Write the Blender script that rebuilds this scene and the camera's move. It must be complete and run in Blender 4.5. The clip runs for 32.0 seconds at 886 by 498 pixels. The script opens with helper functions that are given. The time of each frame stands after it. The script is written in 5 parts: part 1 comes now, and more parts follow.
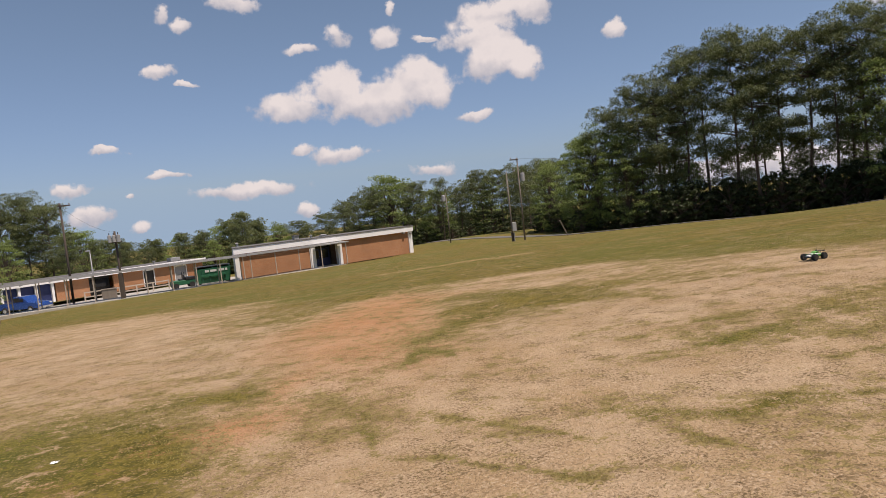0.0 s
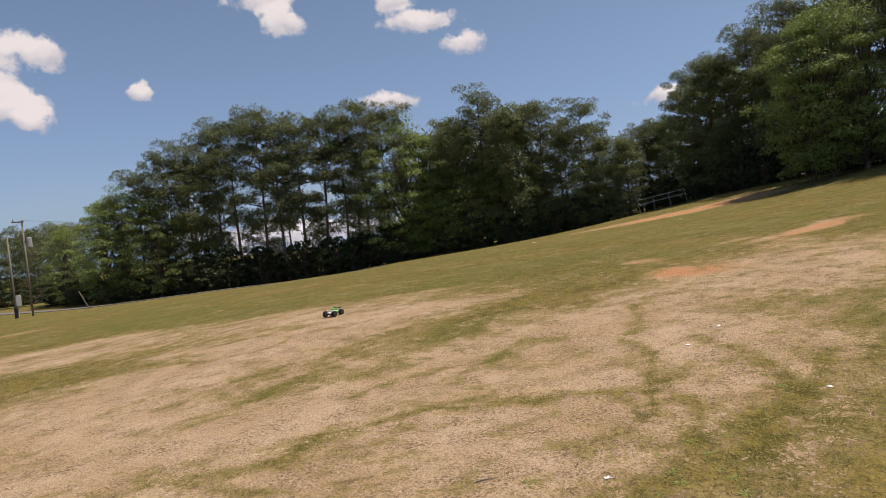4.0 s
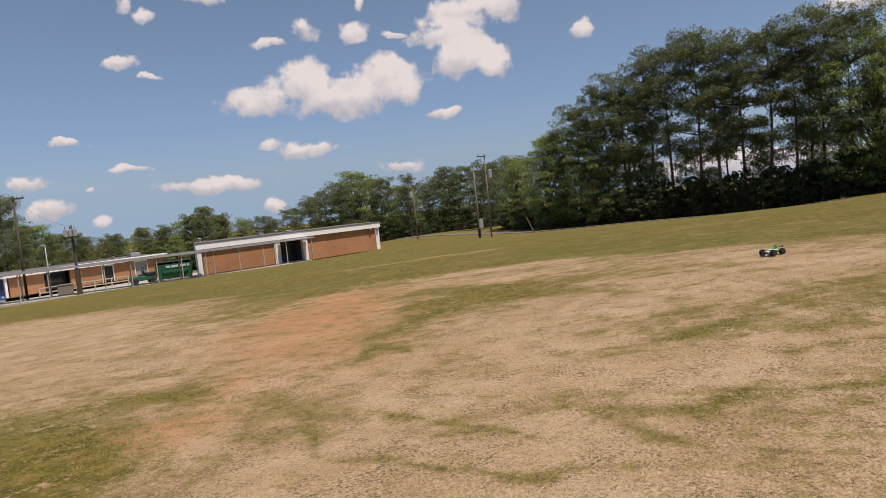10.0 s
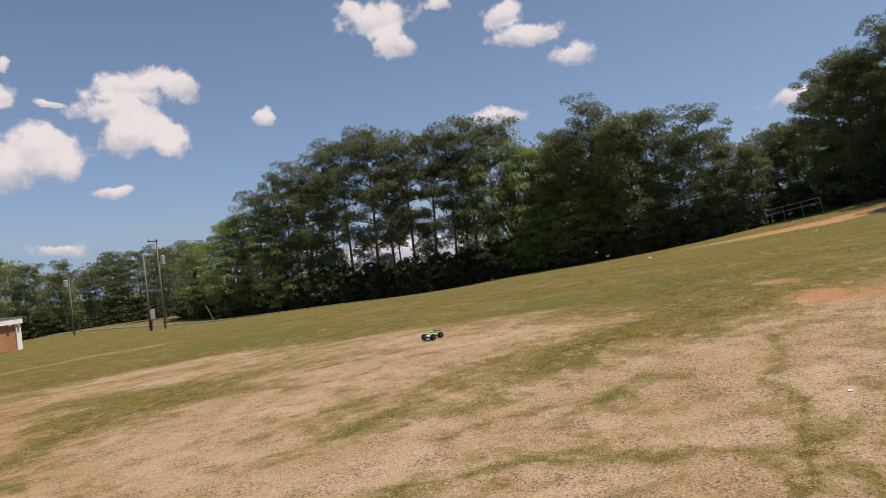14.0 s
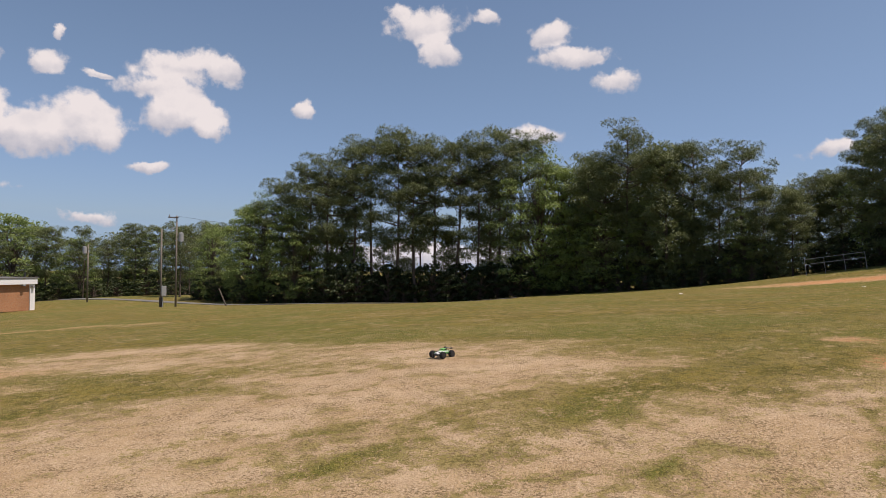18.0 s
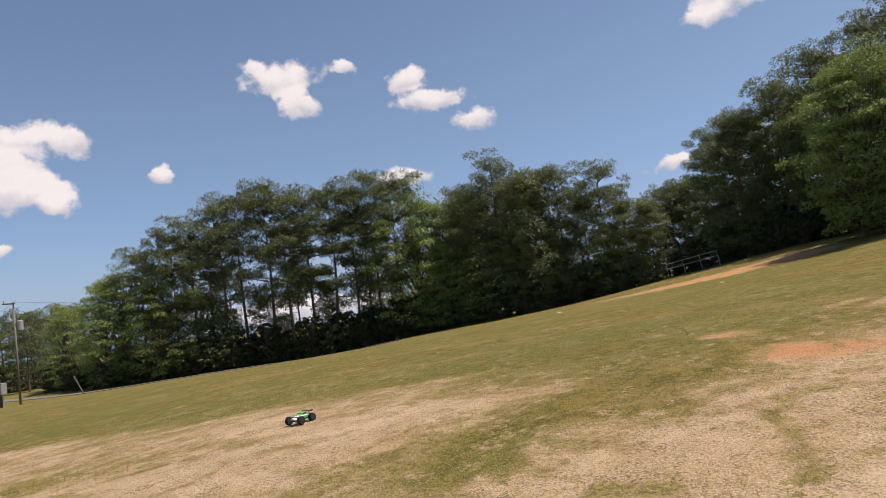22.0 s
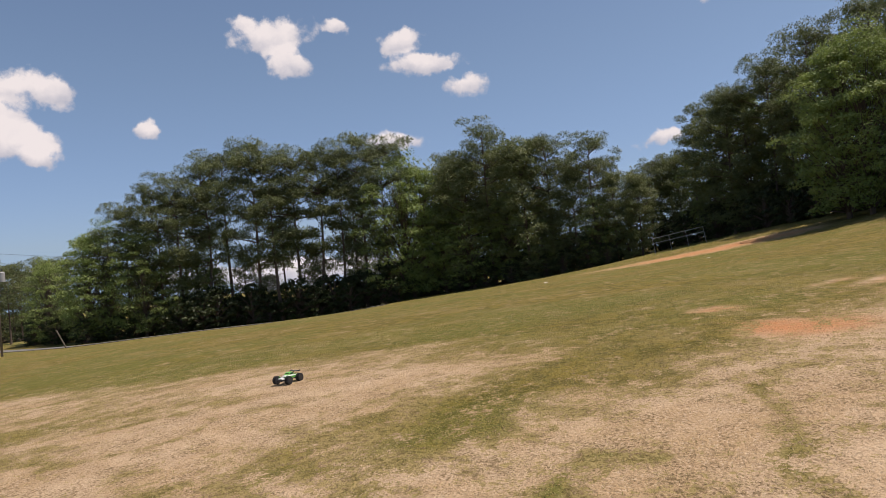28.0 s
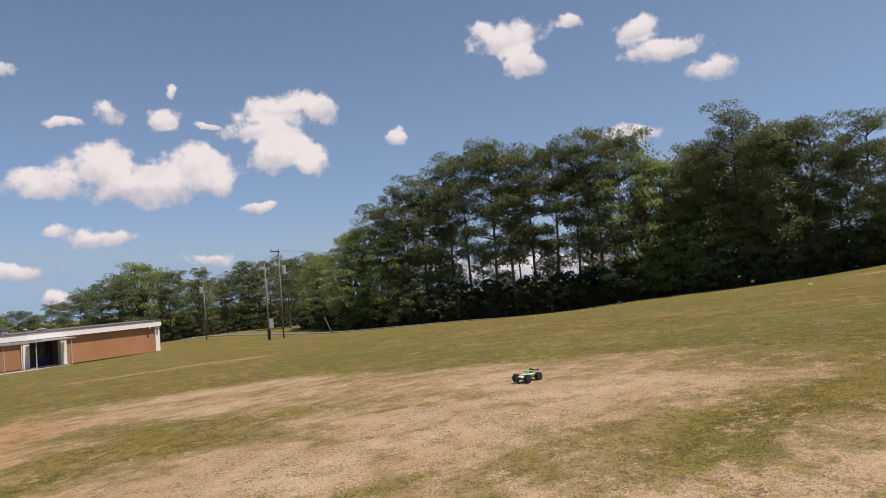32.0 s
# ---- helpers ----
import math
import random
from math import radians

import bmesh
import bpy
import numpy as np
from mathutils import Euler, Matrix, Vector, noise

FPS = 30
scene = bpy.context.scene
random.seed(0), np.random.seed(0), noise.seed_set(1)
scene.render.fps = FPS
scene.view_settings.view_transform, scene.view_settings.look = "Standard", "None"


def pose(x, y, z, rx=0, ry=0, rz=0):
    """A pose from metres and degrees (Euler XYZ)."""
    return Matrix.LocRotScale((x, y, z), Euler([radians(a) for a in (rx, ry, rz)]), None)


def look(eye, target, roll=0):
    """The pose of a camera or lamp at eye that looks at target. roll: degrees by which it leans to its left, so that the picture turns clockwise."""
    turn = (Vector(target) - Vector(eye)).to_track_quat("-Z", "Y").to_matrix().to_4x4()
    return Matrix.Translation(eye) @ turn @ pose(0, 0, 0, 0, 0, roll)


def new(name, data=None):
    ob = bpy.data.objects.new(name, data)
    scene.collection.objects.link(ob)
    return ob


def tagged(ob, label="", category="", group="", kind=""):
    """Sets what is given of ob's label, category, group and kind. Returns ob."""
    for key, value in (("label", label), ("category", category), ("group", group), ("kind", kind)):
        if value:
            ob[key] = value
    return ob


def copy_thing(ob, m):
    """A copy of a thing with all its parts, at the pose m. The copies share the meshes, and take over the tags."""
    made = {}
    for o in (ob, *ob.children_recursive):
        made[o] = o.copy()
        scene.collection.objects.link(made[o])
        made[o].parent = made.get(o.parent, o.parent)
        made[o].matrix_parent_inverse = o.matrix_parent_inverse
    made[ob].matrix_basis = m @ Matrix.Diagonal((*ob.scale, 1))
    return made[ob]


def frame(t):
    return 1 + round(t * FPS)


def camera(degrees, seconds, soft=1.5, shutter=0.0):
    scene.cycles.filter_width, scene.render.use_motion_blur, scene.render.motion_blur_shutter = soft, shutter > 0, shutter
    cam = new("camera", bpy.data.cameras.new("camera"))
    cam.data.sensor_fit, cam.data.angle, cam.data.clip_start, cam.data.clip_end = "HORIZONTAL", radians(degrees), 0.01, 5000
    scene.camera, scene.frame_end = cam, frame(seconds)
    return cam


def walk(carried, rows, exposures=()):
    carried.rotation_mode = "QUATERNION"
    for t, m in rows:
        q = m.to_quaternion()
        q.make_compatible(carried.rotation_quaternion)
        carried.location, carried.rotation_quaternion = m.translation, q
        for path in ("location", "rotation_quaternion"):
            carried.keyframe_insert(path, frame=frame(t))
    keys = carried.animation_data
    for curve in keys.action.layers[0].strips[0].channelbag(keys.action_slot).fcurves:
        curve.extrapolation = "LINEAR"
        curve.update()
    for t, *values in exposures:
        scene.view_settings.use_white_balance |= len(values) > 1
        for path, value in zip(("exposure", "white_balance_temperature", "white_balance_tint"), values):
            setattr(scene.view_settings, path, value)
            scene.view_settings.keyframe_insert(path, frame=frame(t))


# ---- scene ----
cam = camera(68.0, 32.0, soft=0.6)
PATH = [
    (0.0, 0.005, 0.002, 1.701, 86.42, 6.32, -8.84),
    (0.5, 0.124, 0.005, 1.683, 86.90, 7.10, -14.12),
    (1.0, 0.284, 0.197, 1.598, 86.57, 6.23, -20.20),
    (1.5, 0.327, 0.282, 1.569, 87.48, 5.23, -29.78),
    (2.0, 0.309, 0.213, 1.605, 87.82, 4.39, -39.32),
    (2.5, 0.291, 0.028, 1.702, 87.70, 5.65, -46.23),
    (4.5, -0.123, -0.030, 1.615, 88.06, 5.85, -48.18),
    (5.0, -0.144, -0.040, 1.615, 88.04, 5.39, -45.82),
    (5.5, -0.151, -0.047, 1.624, 87.80, 4.79, -43.44),
    (6.0, -0.174, -0.066, 1.632, 87.29, 4.75, -41.80),
    (6.5, -0.179, -0.083, 1.639, 86.90, 5.00, -41.24),
    (7.0, -0.198, -0.090, 1.653, 86.16, 4.36, -40.39),
    (7.5, -0.216, -0.094, 1.700, 83.21, 3.79, -38.30),
    (8.0, -0.159, 0.006, 1.601, 82.05, 1.34, -33.75),
    (8.5, 0.045, 0.095, 1.681, 80.59, 3.04, -25.25),
    (9.0, 0.195, 0.197, 1.655, 82.10, 6.62, -8.99),
    (9.5, 0.209, 0.282, 1.618, 83.44, 6.89, -5.40),
    (10.0, 0.196, 0.234, 1.614, 85.87, 5.82, -11.59),
    (10.5, 0.204, 0.108, 1.649, 86.94, 6.75, -19.66),
    (11.0, 0.203, 0.037, 1.657, 87.98, 5.95, -25.00),
    (11.5, 0.232, 0.078, 1.665, 89.14, 7.19, -31.08),
    (12.0, 0.195, 0.036, 1.710, 89.60, 5.59, -34.22),
    (12.5, 0.179, 0.122, 1.726, 89.85, 6.75, -35.37),
    (13.0, 0.235, 0.238, 1.730, 89.65, 5.43, -36.88),
    (13.5, 0.463, 0.328, 1.709, 90.12, 8.42, -38.69),
    (14.0, 0.591, 0.425, 1.684, 90.34, 6.35, -38.59),
    (14.5, 0.642, 0.583, 1.642, 91.46, 2.19, -36.56),
    (16.5, 1.077, 1.256, 1.600, 90.87, -0.22, -36.83),
    (17.0, 1.360, 1.337, 1.619, 92.93, 7.83, -37.71),
    (17.5, 1.466, 1.436, 1.637, 93.10, 5.75, -37.71),
    (18.0, 1.509, 1.616, 1.623, 91.32, -0.40, -36.79),
    (18.5, 1.758, 1.747, 1.615, 91.98, 3.16, -37.63),
    (19.0, 2.066, 1.852, 1.592, 93.74, 9.09, -42.37),
    (19.5, 2.124, 2.001, 1.593, 93.84, 4.29, -44.16),
    (20.0, 2.137, 2.085, 1.609, 93.09, 1.96, -42.12),
    (20.5, 2.309, 2.115, 1.617, 94.52, 6.79, -40.86),
    (21.0, 2.490, 2.169, 1.595, 94.09, 12.66, -42.95),
    (21.5, 2.514, 2.194, 1.581, 94.87, 8.89, -43.62),
    (22.0, 2.618, 2.252, 1.535, 94.52, 7.25, -46.75),
    (22.5, 2.669, 2.285, 1.513, 94.44, 5.25, -52.08),
    (23.0, 2.741, 2.340, 1.477, 95.07, 5.15, -57.63),
    (23.5, 2.764, 2.364, 1.470, 94.84, 3.75, -59.35),
    (24.0, 2.750, 2.350, 1.484, 94.52, 4.06, -57.10),
    (24.5, 2.744, 2.344, 1.480, 94.77, 3.54, -56.92),
    (25.0, 2.702, 2.333, 1.502, 93.93, 4.02, -54.39),
    (25.5, 2.697, 2.320, 1.508, 93.98, 4.44, -53.91),
    (27.5, 2.686, 2.368, 1.499, 91.72, 8.23, -51.71),
    (28.0, 2.602, 2.345, 1.523, 91.50, 5.30, -48.01),
    (28.5, 2.443, 2.228, 1.593, 89.77, 5.70, -41.80),
    (29.0, 2.474, 2.337, 1.595, 88.39, 5.90, -28.86),
    (29.5, 2.499, 2.355, 1.616, 89.04, 4.29, -24.77),
    (30.0, 2.594, 2.443, 1.577, 89.97, 3.86, -27.59),
    (30.5, 2.679, 2.498, 1.538, 91.20, 3.73, -32.19),
    (31.0, 2.680, 2.515, 1.541, 92.14, 3.79, -32.25),
    (31.5, 2.676, 2.516, 1.560, 93.09, 4.34, -30.67),
    (32.0, 2.622, 2.466, 1.574, 92.93, 4.50, -27.73),
]
walk(cam, [(t, pose(*p)) for t, *p in PATH], exposures=[(0.0, -0.06, 7150, 21), (1.0, -0.06, 7120, 20), (2.0, -0.1, 7020, 20), (5.0, 0.08, 7020, 20), (8.0, 0.1, 7120, 20), (9.5, -0.09, 7120, 20), (12.0, -0.1, 6970, 20), (13.0, -0.05, 6970, 20), (19.0, 0.04, 6970, 20), (22.0, 0.18, 6970, 20), (23.0, 0.24, 6970, 20), (25.5, 0.24, 6970, 20), (28.5, 0.05, 6970, 20), (30.0, 0.02, 6970, 20), (32.0, 0.04, 6970, 20)])

# ---- sky and sun ----
SUN_AZ, SUN_EL = 140.0, 68.0


def heading(az, el=0.0):
    """A unit vector: az degrees clockwise from +y, el degrees up."""
    a, e = radians(az), radians(el)
    return Vector((math.sin(a) * math.cos(e), math.cos(a) * math.cos(e), math.sin(e)))


# clouds: azimuth, elevation, half width, half height, in degrees
CLOUDS = [
    (-2.8, 9.7, 3.0, 1.2), (0.6, 10.6, 3.2, 1.7), (3.9, 9.6, 3.8, 1.6), (7.7, 10.9, 2.7, 1.9), (9.4, 9.9, 1.5, 1.1), (14.7, 15.3, 3.1, 1.3), (17.7, 15.9, 1.8, 1.1), (13.6, 13.6, 3.4, 1.2),
    (15.1, 11.8, 3.2, 1.2), (16.9, 10.9, 1.2, 0.8),
]
SMALL_CLOUDS = [
    (-6.6, 17.9, 2.3, 0.6), (-12.4, 17.3, 0.6, 0.6), (-10.9, 16.4, 0.7, 0.4), (-13.2, 13.0, 0.9, 0.5), (-11.3, 12.1, 0.9, 0.2), (1.4, 15.1, 1.1, 1.1), (-1.8, 14.4, 1.3, 0.4), (5.2, 14.7, 1.3, 0.8),
    (6.2, 17.0, 0.4, 0.5), (12.2, 7.6, 1.5, 0.4), (1.0, 5.5, 2.5, 0.7), (-2.7, 6.2, 0.9, 0.5), (8.4, 3.4, 1.9, 0.6), (-2.9, 1.1, 1.0, 0.6), (-17.7, 7.0, 1.2, 0.3), (-13.4, 5.0, 1.5, 0.3),
    (-7.8, 3.2, 4.4, 0.6), (-16.0, 3.7, 0.5, 0.3), (-20.2, 4.4, 1.1, 0.5), (-19.3, 2.5, 1.5, 0.8), (-15.8, 1.2, 0.9, 0.4), (24.6, 12.9, 0.9, 0.5), (8.6, 14.3, 0.9, 0.3),
]
# the wide bank at azimuth 35 is added to whiten the low sky
CLOUDS_RIGHT = [
    (35.0, 20.1, 2.8, 1.4), (36.5, 17.9, 1.8, 0.9), (33.4, 21.0, 1.6, 0.8), (40.8, 20.6, 1.1, 0.6), (46.1, 19.1, 1.8, 1.0), (48.7, 17.3, 2.8, 0.8), (51.4, 15.3, 1.8, 1.1),
    (74.7, 20.6, 4.0, 1.4), (71.6, 19.7, 2.0, 0.5), (76.3, 21.4, 2.5, 0.9), (67.1, 8.8, 2.0, 0.6), (35.0, 0.8, 9.0, 1.2), (44.4, 11.1, 2.4, 0.8), (25.0, 12.9, 0.7, 0.6),
]
world = bpy.data.worlds.new("sky")
scene.world = world
world.use_nodes = True
wn, wl = world.node_tree.nodes, world.node_tree.links
wn.clear()
sky = wn.new("ShaderNodeTexSky")
sky.sky_type, sky.sun_disc = "NISHITA", False
sky.sun_elevation, sky.sun_rotation = radians(SUN_EL), radians(SUN_AZ)
sky.air_density, sky.dust_density, sky.ozone_density = 1.0, 0.9, 1.4
sky_bg = wn.new("ShaderNodeBackground")
sky_bg.inputs["Strength"].default_value = 0.088
coord = wn.new("ShaderNodeTexCoord")
split = wn.new("ShaderNodeSeparateXYZ")
wl.new(coord.outputs["Generated"], split.inputs[0])
# the haze above the horizon goes on down to it
lift = wn.new("ShaderNodeMath")
lift.operation = "MAXIMUM"
lift.inputs[1].default_value = 0.07
wl.new(split.outputs["Z"], lift.inputs[0])
clipped = wn.new("ShaderNodeCombineXYZ")
for i, part_of in enumerate((split.outputs["X"], split.outputs["Y"], lift.outputs[0])):
    wl.new(part_of, clipped.inputs[i])
wl.new(clipped.outputs[0], sky.inputs["Vector"])
low = wn.new("ShaderNodeMapRange")
low.interpolation_type = "SMOOTHSTEP"
wl.new(split.outputs["Z"], low.inputs[0])
low.inputs[1].default_value, low.inputs[2].default_value = -0.02, 0.34
clear = wn.new("ShaderNodeMix")
clear.data_type = "RGBA"
clear.inputs["A"].default_value, clear.inputs["B"].default_value = (0.76, 0.93, 1.26, 1), (1.03, 1.13, 1.15, 1)
wl.new(low.outputs[0], clear.inputs["Factor"])
air = wn.new("ShaderNodeMix")
air.data_type, air.blend_type = "RGBA", "MULTIPLY"
air.inputs["Factor"].default_value = 1.0
wl.new(sky.outputs[0], air.inputs["A"])
wl.new(clear.outputs["Result"], air.inputs["B"])
wl.new(air.outputs["Result"], sky_bg.inputs["Color"])


# directions bent by turbulence, so that the clouds have ragged outlines
bend = wn.new("ShaderNodeTexNoise")
bend.inputs["Scale"].default_value, bend.inputs["Detail"].default_value, bend.inputs["Roughness"].default_value = 17.0, 5.0, 0.6
wl.new(coord.outputs["Generated"], bend.inputs["Vector"])
off = wn.new("ShaderNodeVectorMath")
off.operation = "MULTIPLY_ADD"
off.inputs[1].default_value, off.inputs[2].default_value = (0.05, 0.05, 0.036), (-0.025, -0.025, -0.018)
wl.new(bend.outputs["Color"], off.inputs[0])
added = wn.new("ShaderNodeVectorMath")
added.operation = "ADD"
wl.new(coord.outputs["Generated"], added.inputs[0])
wl.new(off.outputs[0], added.inputs[1])
torn = added.outputs[0]


def cloud_field(lift):
    """Distance from the nearest cloud centre in cloud widths, centres raised by a share of their height."""
    field = None
    for az, el, half_w, half_h in CLOUDS + SMALL_CLOUDS + CLOUDS_RIGHT:
        m = wn.new("ShaderNodeMapping")
        m.vector_type = "TEXTURE"
        m.inputs["Location"].default_value = heading(az, el + lift * half_h)
        m.inputs["Rotation"].default_value = (radians(el), 0, radians(-az))
        m.inputs["Scale"].default_value = (radians(half_w) * 1.12, 1.0, radians(half_h) * 1.15)
        wl.new(torn, m.inputs["Vector"])
        ln = wn.new("ShaderNodeVectorMath")
        ln.operation = "LENGTH"
        wl.new(m.outputs[0], ln.inputs[0])
        if field is None:
            field = ln.outputs["Value"]
        else:
            mn = wn.new("ShaderNodeMath")
            mn.operation = "SMOOTH_MIN"
            mn.inputs[2].default_value = 0.25
            wl.new(field, mn.inputs[0])
            wl.new(ln.outputs["Value"], mn.inputs[1])
            field = mn.outputs[0]
    return field


def sky_noise(scale, detail, rough):
    n = wn.new("ShaderNodeTexNoise")
    n.inputs["Scale"].default_value, n.inputs["Detail"].default_value, n.inputs["Roughness"].default_value = scale, detail, rough
    wl.new(coord.outputs["Generated"], n.inputs["Vector"])
    return n.outputs[0]


def sky_math(op, a, b):
    n = wn.new("ShaderNodeMath")
    n.operation = op
    for i, v in enumerate((a, b)):
        if isinstance(v, (int, float)):
            n.inputs[i].default_value = v
        else:
            wl.new(v, n.inputs[i])
    return n.outputs[0]


def sky_range(v, lo, hi, a, b):
    n = wn.new("ShaderNodeMapRange")
    n.interpolation_type = "SMOOTHSTEP"
    wl.new(v, n.inputs[0])
    for i, x in zip((1, 2, 3, 4), (lo, hi, a, b)):
        n.inputs[i].default_value = x
    return n.outputs[0]


swirl = sky_math("ADD", sky_math("MULTIPLY", sky_math("SUBTRACT", sky_noise(24, 6, 0.52), 0.5), 2.1), sky_math("MULTIPLY", sky_math("SUBTRACT", sky_noise(80, 4, 0.55), 0.5), 0.45))
dense = sky_math("SUBTRACT", sky_math("ADD", swirl, 1.02), cloud_field(0.0))
alpha = sky_range(dense, -0.05, 0.42, 0.0, 0.98)
high = sky_math("SUBTRACT", sky_math("ADD", sky_math("MULTIPLY", swirl, 0.8), 0.9), cloud_field(0.8))
tone = sky_math("ADD", sky_range(high, -0.6, 0.6, 0.1, 1.0), sky_math("MULTIPLY", sky_math("SUBTRACT", sky_noise(34, 5, 0.55), 0.5), 0.9))
ramp = wn.new("ShaderNodeMix")
ramp.data_type = "RGBA"
ramp.inputs["A"].default_value, ramp.inputs["B"].default_value = (0.56, 0.61, 0.71, 1), (0.99, 0.985, 0.99, 1)
wl.new(tone, ramp.inputs["Factor"])
cloud_bg = wn.new("ShaderNodeBackground")
cloud_bg.inputs["Strength"].default_value = 0.78
wl.new(ramp.outputs["Result"], cloud_bg.inputs["Color"])
both = wn.new("ShaderNodeMixShader")
wl.new(alpha, both.inputs[0])
wl.new(sky_bg.outputs[0], both.inputs[1])
wl.new(cloud_bg.outputs[0], both.inputs[2])
wout = wn.new("ShaderNodeOutputWorld")
wl.new(both.outputs[0], wout.inputs["Surface"])

sun = new("sun", bpy.data.lights.new("sun", "SUN"))
sun.data.energy, sun.data.angle, sun.data.color = 5.0, radians(0.53), (1.0, 0.955, 0.88)
sun.matrix_world = look(heading(SUN_AZ, SUN_EL) * 200, (0, 0, 0))
scene.view_settings.exposure = 0.0


# ---- materials ----
def nodes_of(name):
    mat = bpy.data.materials.new(name)
    mat.use_nodes = True
    nt = mat.node_tree
    return mat, nt.nodes, nt.links, nt.nodes["Principled BSDF"]


def noise_node(n, l, scale, detail=4.0, rough=0.55, vec=None, stretch=None):
    t = n.new("ShaderNodeTexNoise")
    t.inputs["Scale"].default_value, t.inputs["Detail"].default_value, t.inputs["Roughness"].default_value = scale, detail, rough
    if vec is None:
        vec = n.new("ShaderNodeTexCoord").outputs["Object"]
    if stretch:
        mp = n.new("ShaderNodeMapping")
        mp.inputs["Scale"].default_value = stretch
        l.new(vec, mp.inputs[0])
        vec = mp.outputs[0]
    l.new(vec, t.inputs["Vector"])
    return t.outputs[0]


def mix_node(n, l, fac, a, b):
    m = n.new("ShaderNodeMix")
    m.data_type = "RGBA"
    for key, v in (("Factor", fac), ("A", a), ("B", b)):
        if isinstance(v, (int, float)):
            m.inputs[key].default_value = v
        elif isinstance(v, tuple):
            m.inputs[key].default_value = (*v, 1)
        else:
            l.new(v, m.inputs[key])
    return m.outputs["Result"]


def range_node(n, l, v, lo, hi, a=0.0, b=1.0):
    r = n.new("ShaderNodeMapRange")
    r.interpolation_type = "SMOOTHSTEP"
    l.new(v, r.inputs[0])
    for i, x in zip((1, 2, 3, 4), (lo, hi, a, b)):
        r.inputs[i].default_value = x
    return r.outputs[0]


def math_node(n, l, op, a, b=0.0):
    m = n.new("ShaderNodeMath")
    m.operation = op
    for i, v in enumerate((a, b)):
        if isinstance(v, (int, float)):
            m.inputs[i].default_value = v
        else:
            l.new(v, m.inputs[i])
    return m.outputs[0]


def bump_node(n, l, bsdf, height, strength=0.4, dist=0.02):
    b = n.new("ShaderNodeBump")
    b.inputs["Strength"].default_value, b.inputs["Distance"].default_value = strength, dist
    l.new(height, b.inputs["Height"])
    l.new(b.outputs[0], bsdf.inputs["Normal"])


def surface(name, light, dark, rough=0.8, metal=0.0, big=0.6, fine=14.0, amount=0.6, bump=0.2, stretch=None):
    """A plain weathered surface: two tones mixed by stains at one scale and grain at another."""
    mat, n, l, b = nodes_of(name)
    a = noise_node(n, l, big, 4, 0.6, stretch=stretch)
    g = noise_node(n, l, fine, 6, 0.65, stretch=stretch)
    f = math_node(n, l, "ADD", math_node(n, l, "MULTIPLY", a, 0.6), math_node(n, l, "MULTIPLY", g, 0.4))
    l.new(mix_node(n, l, range_node(n, l, f, 0.5 - 0.3, 0.5 + 0.3, 0.5 - amount / 2, 0.5 + amount / 2), dark, light), b.inputs["Base Color"])
    l.new(range_node(n, l, g, 0.2, 0.8, max(rough - 0.12, 0.03), min(rough + 0.1, 1)), b.inputs["Roughness"])
    b.inputs["Metallic"].default_value = metal
    if bump:
        bump_node(n, l, b, g, bump, 0.01)
    return mat


def leaf_surface(name, light, dark, tip=None):
    """Foliage: tone by leaf and by tree, some light passing through."""
    mat, n, l, b = nodes_of(name)
    geo, info = n.new("ShaderNodeNewGeometry"), n.new("ShaderNodeObjectInfo")
    big = noise_node(n, l, 0.45, 3, 0.5)
    f = math_node(n, l, "ADD", math_node(n, l, "MULTIPLY", geo.outputs["Random Per Island"], 0.35), math_node(n, l, "MULTIPLY", range_node(n, l, big, 0.3, 0.7), 0.65))
    col = mix_node(n, l, f, dark, light)
    if tip:
        col = mix_node(n, l, math_node(n, l, "MULTIPLY", info.outputs["Random"], 0.55), col, tip)
    l.new(col, b.inputs["Base Color"])
    b.inputs["Roughness"].default_value = 0.55
    b.inputs["Specular IOR Level"].default_value = 0.4
    tr = n.new("ShaderNodeBsdfTranslucent")
    l.new(col, tr.inputs["Color"])
    mx = n.new("ShaderNodeMixShader")
    mx.inputs[0].default_value = 0.36
    l.new(b.outputs[0], mx.inputs[1])
    l.new(tr.outputs[0], mx.inputs[2])
    l.new(mx.outputs[0], n["Material Output"].inputs["Surface"])
    return mat


def brick_surface(name, light, dark, mortar):
    mat, n, l, b = nodes_of(name)
    vec = n.new("ShaderNodeTexCoord").outputs["Object"]
    mp = n.new("ShaderNodeMapping")
    mp.inputs["Rotation"].default_value = (radians(90), 0, 0)
    l.new(vec, mp.inputs[0])
    t = n.new("ShaderNodeTexBrick")
    t.inputs["Scale"].default_value = 1.0
    for key, v in (("Brick Width", 0.21), ("Row Height", 0.075), ("Mortar Size", 0.006)):
        t.inputs[key].default_value = v
    t.inputs["Color1"].default_value, t.inputs["Color2"].default_value, t.inputs["Mortar"].default_value = (*light, 1), (*dark, 1), (*mortar, 1)
    l.new(mp.outputs[0], t.inputs["Vector"])
    stain = noise_node(n, l, 0.5, 5, 0.6)
    dk = mix_node(n, l, range_node(n, l, stain, 0.35, 0.75, 0.0, 0.35), t.outputs["Color"], tuple(c * 0.6 for c in dark))
    l.new(dk, b.inputs["Base Color"])
    b.inputs["Roughness"].default_value = 0.85
    bump_node(n, l, b, t.outputs["Fac"], -0.3, 0.006)
    return mat


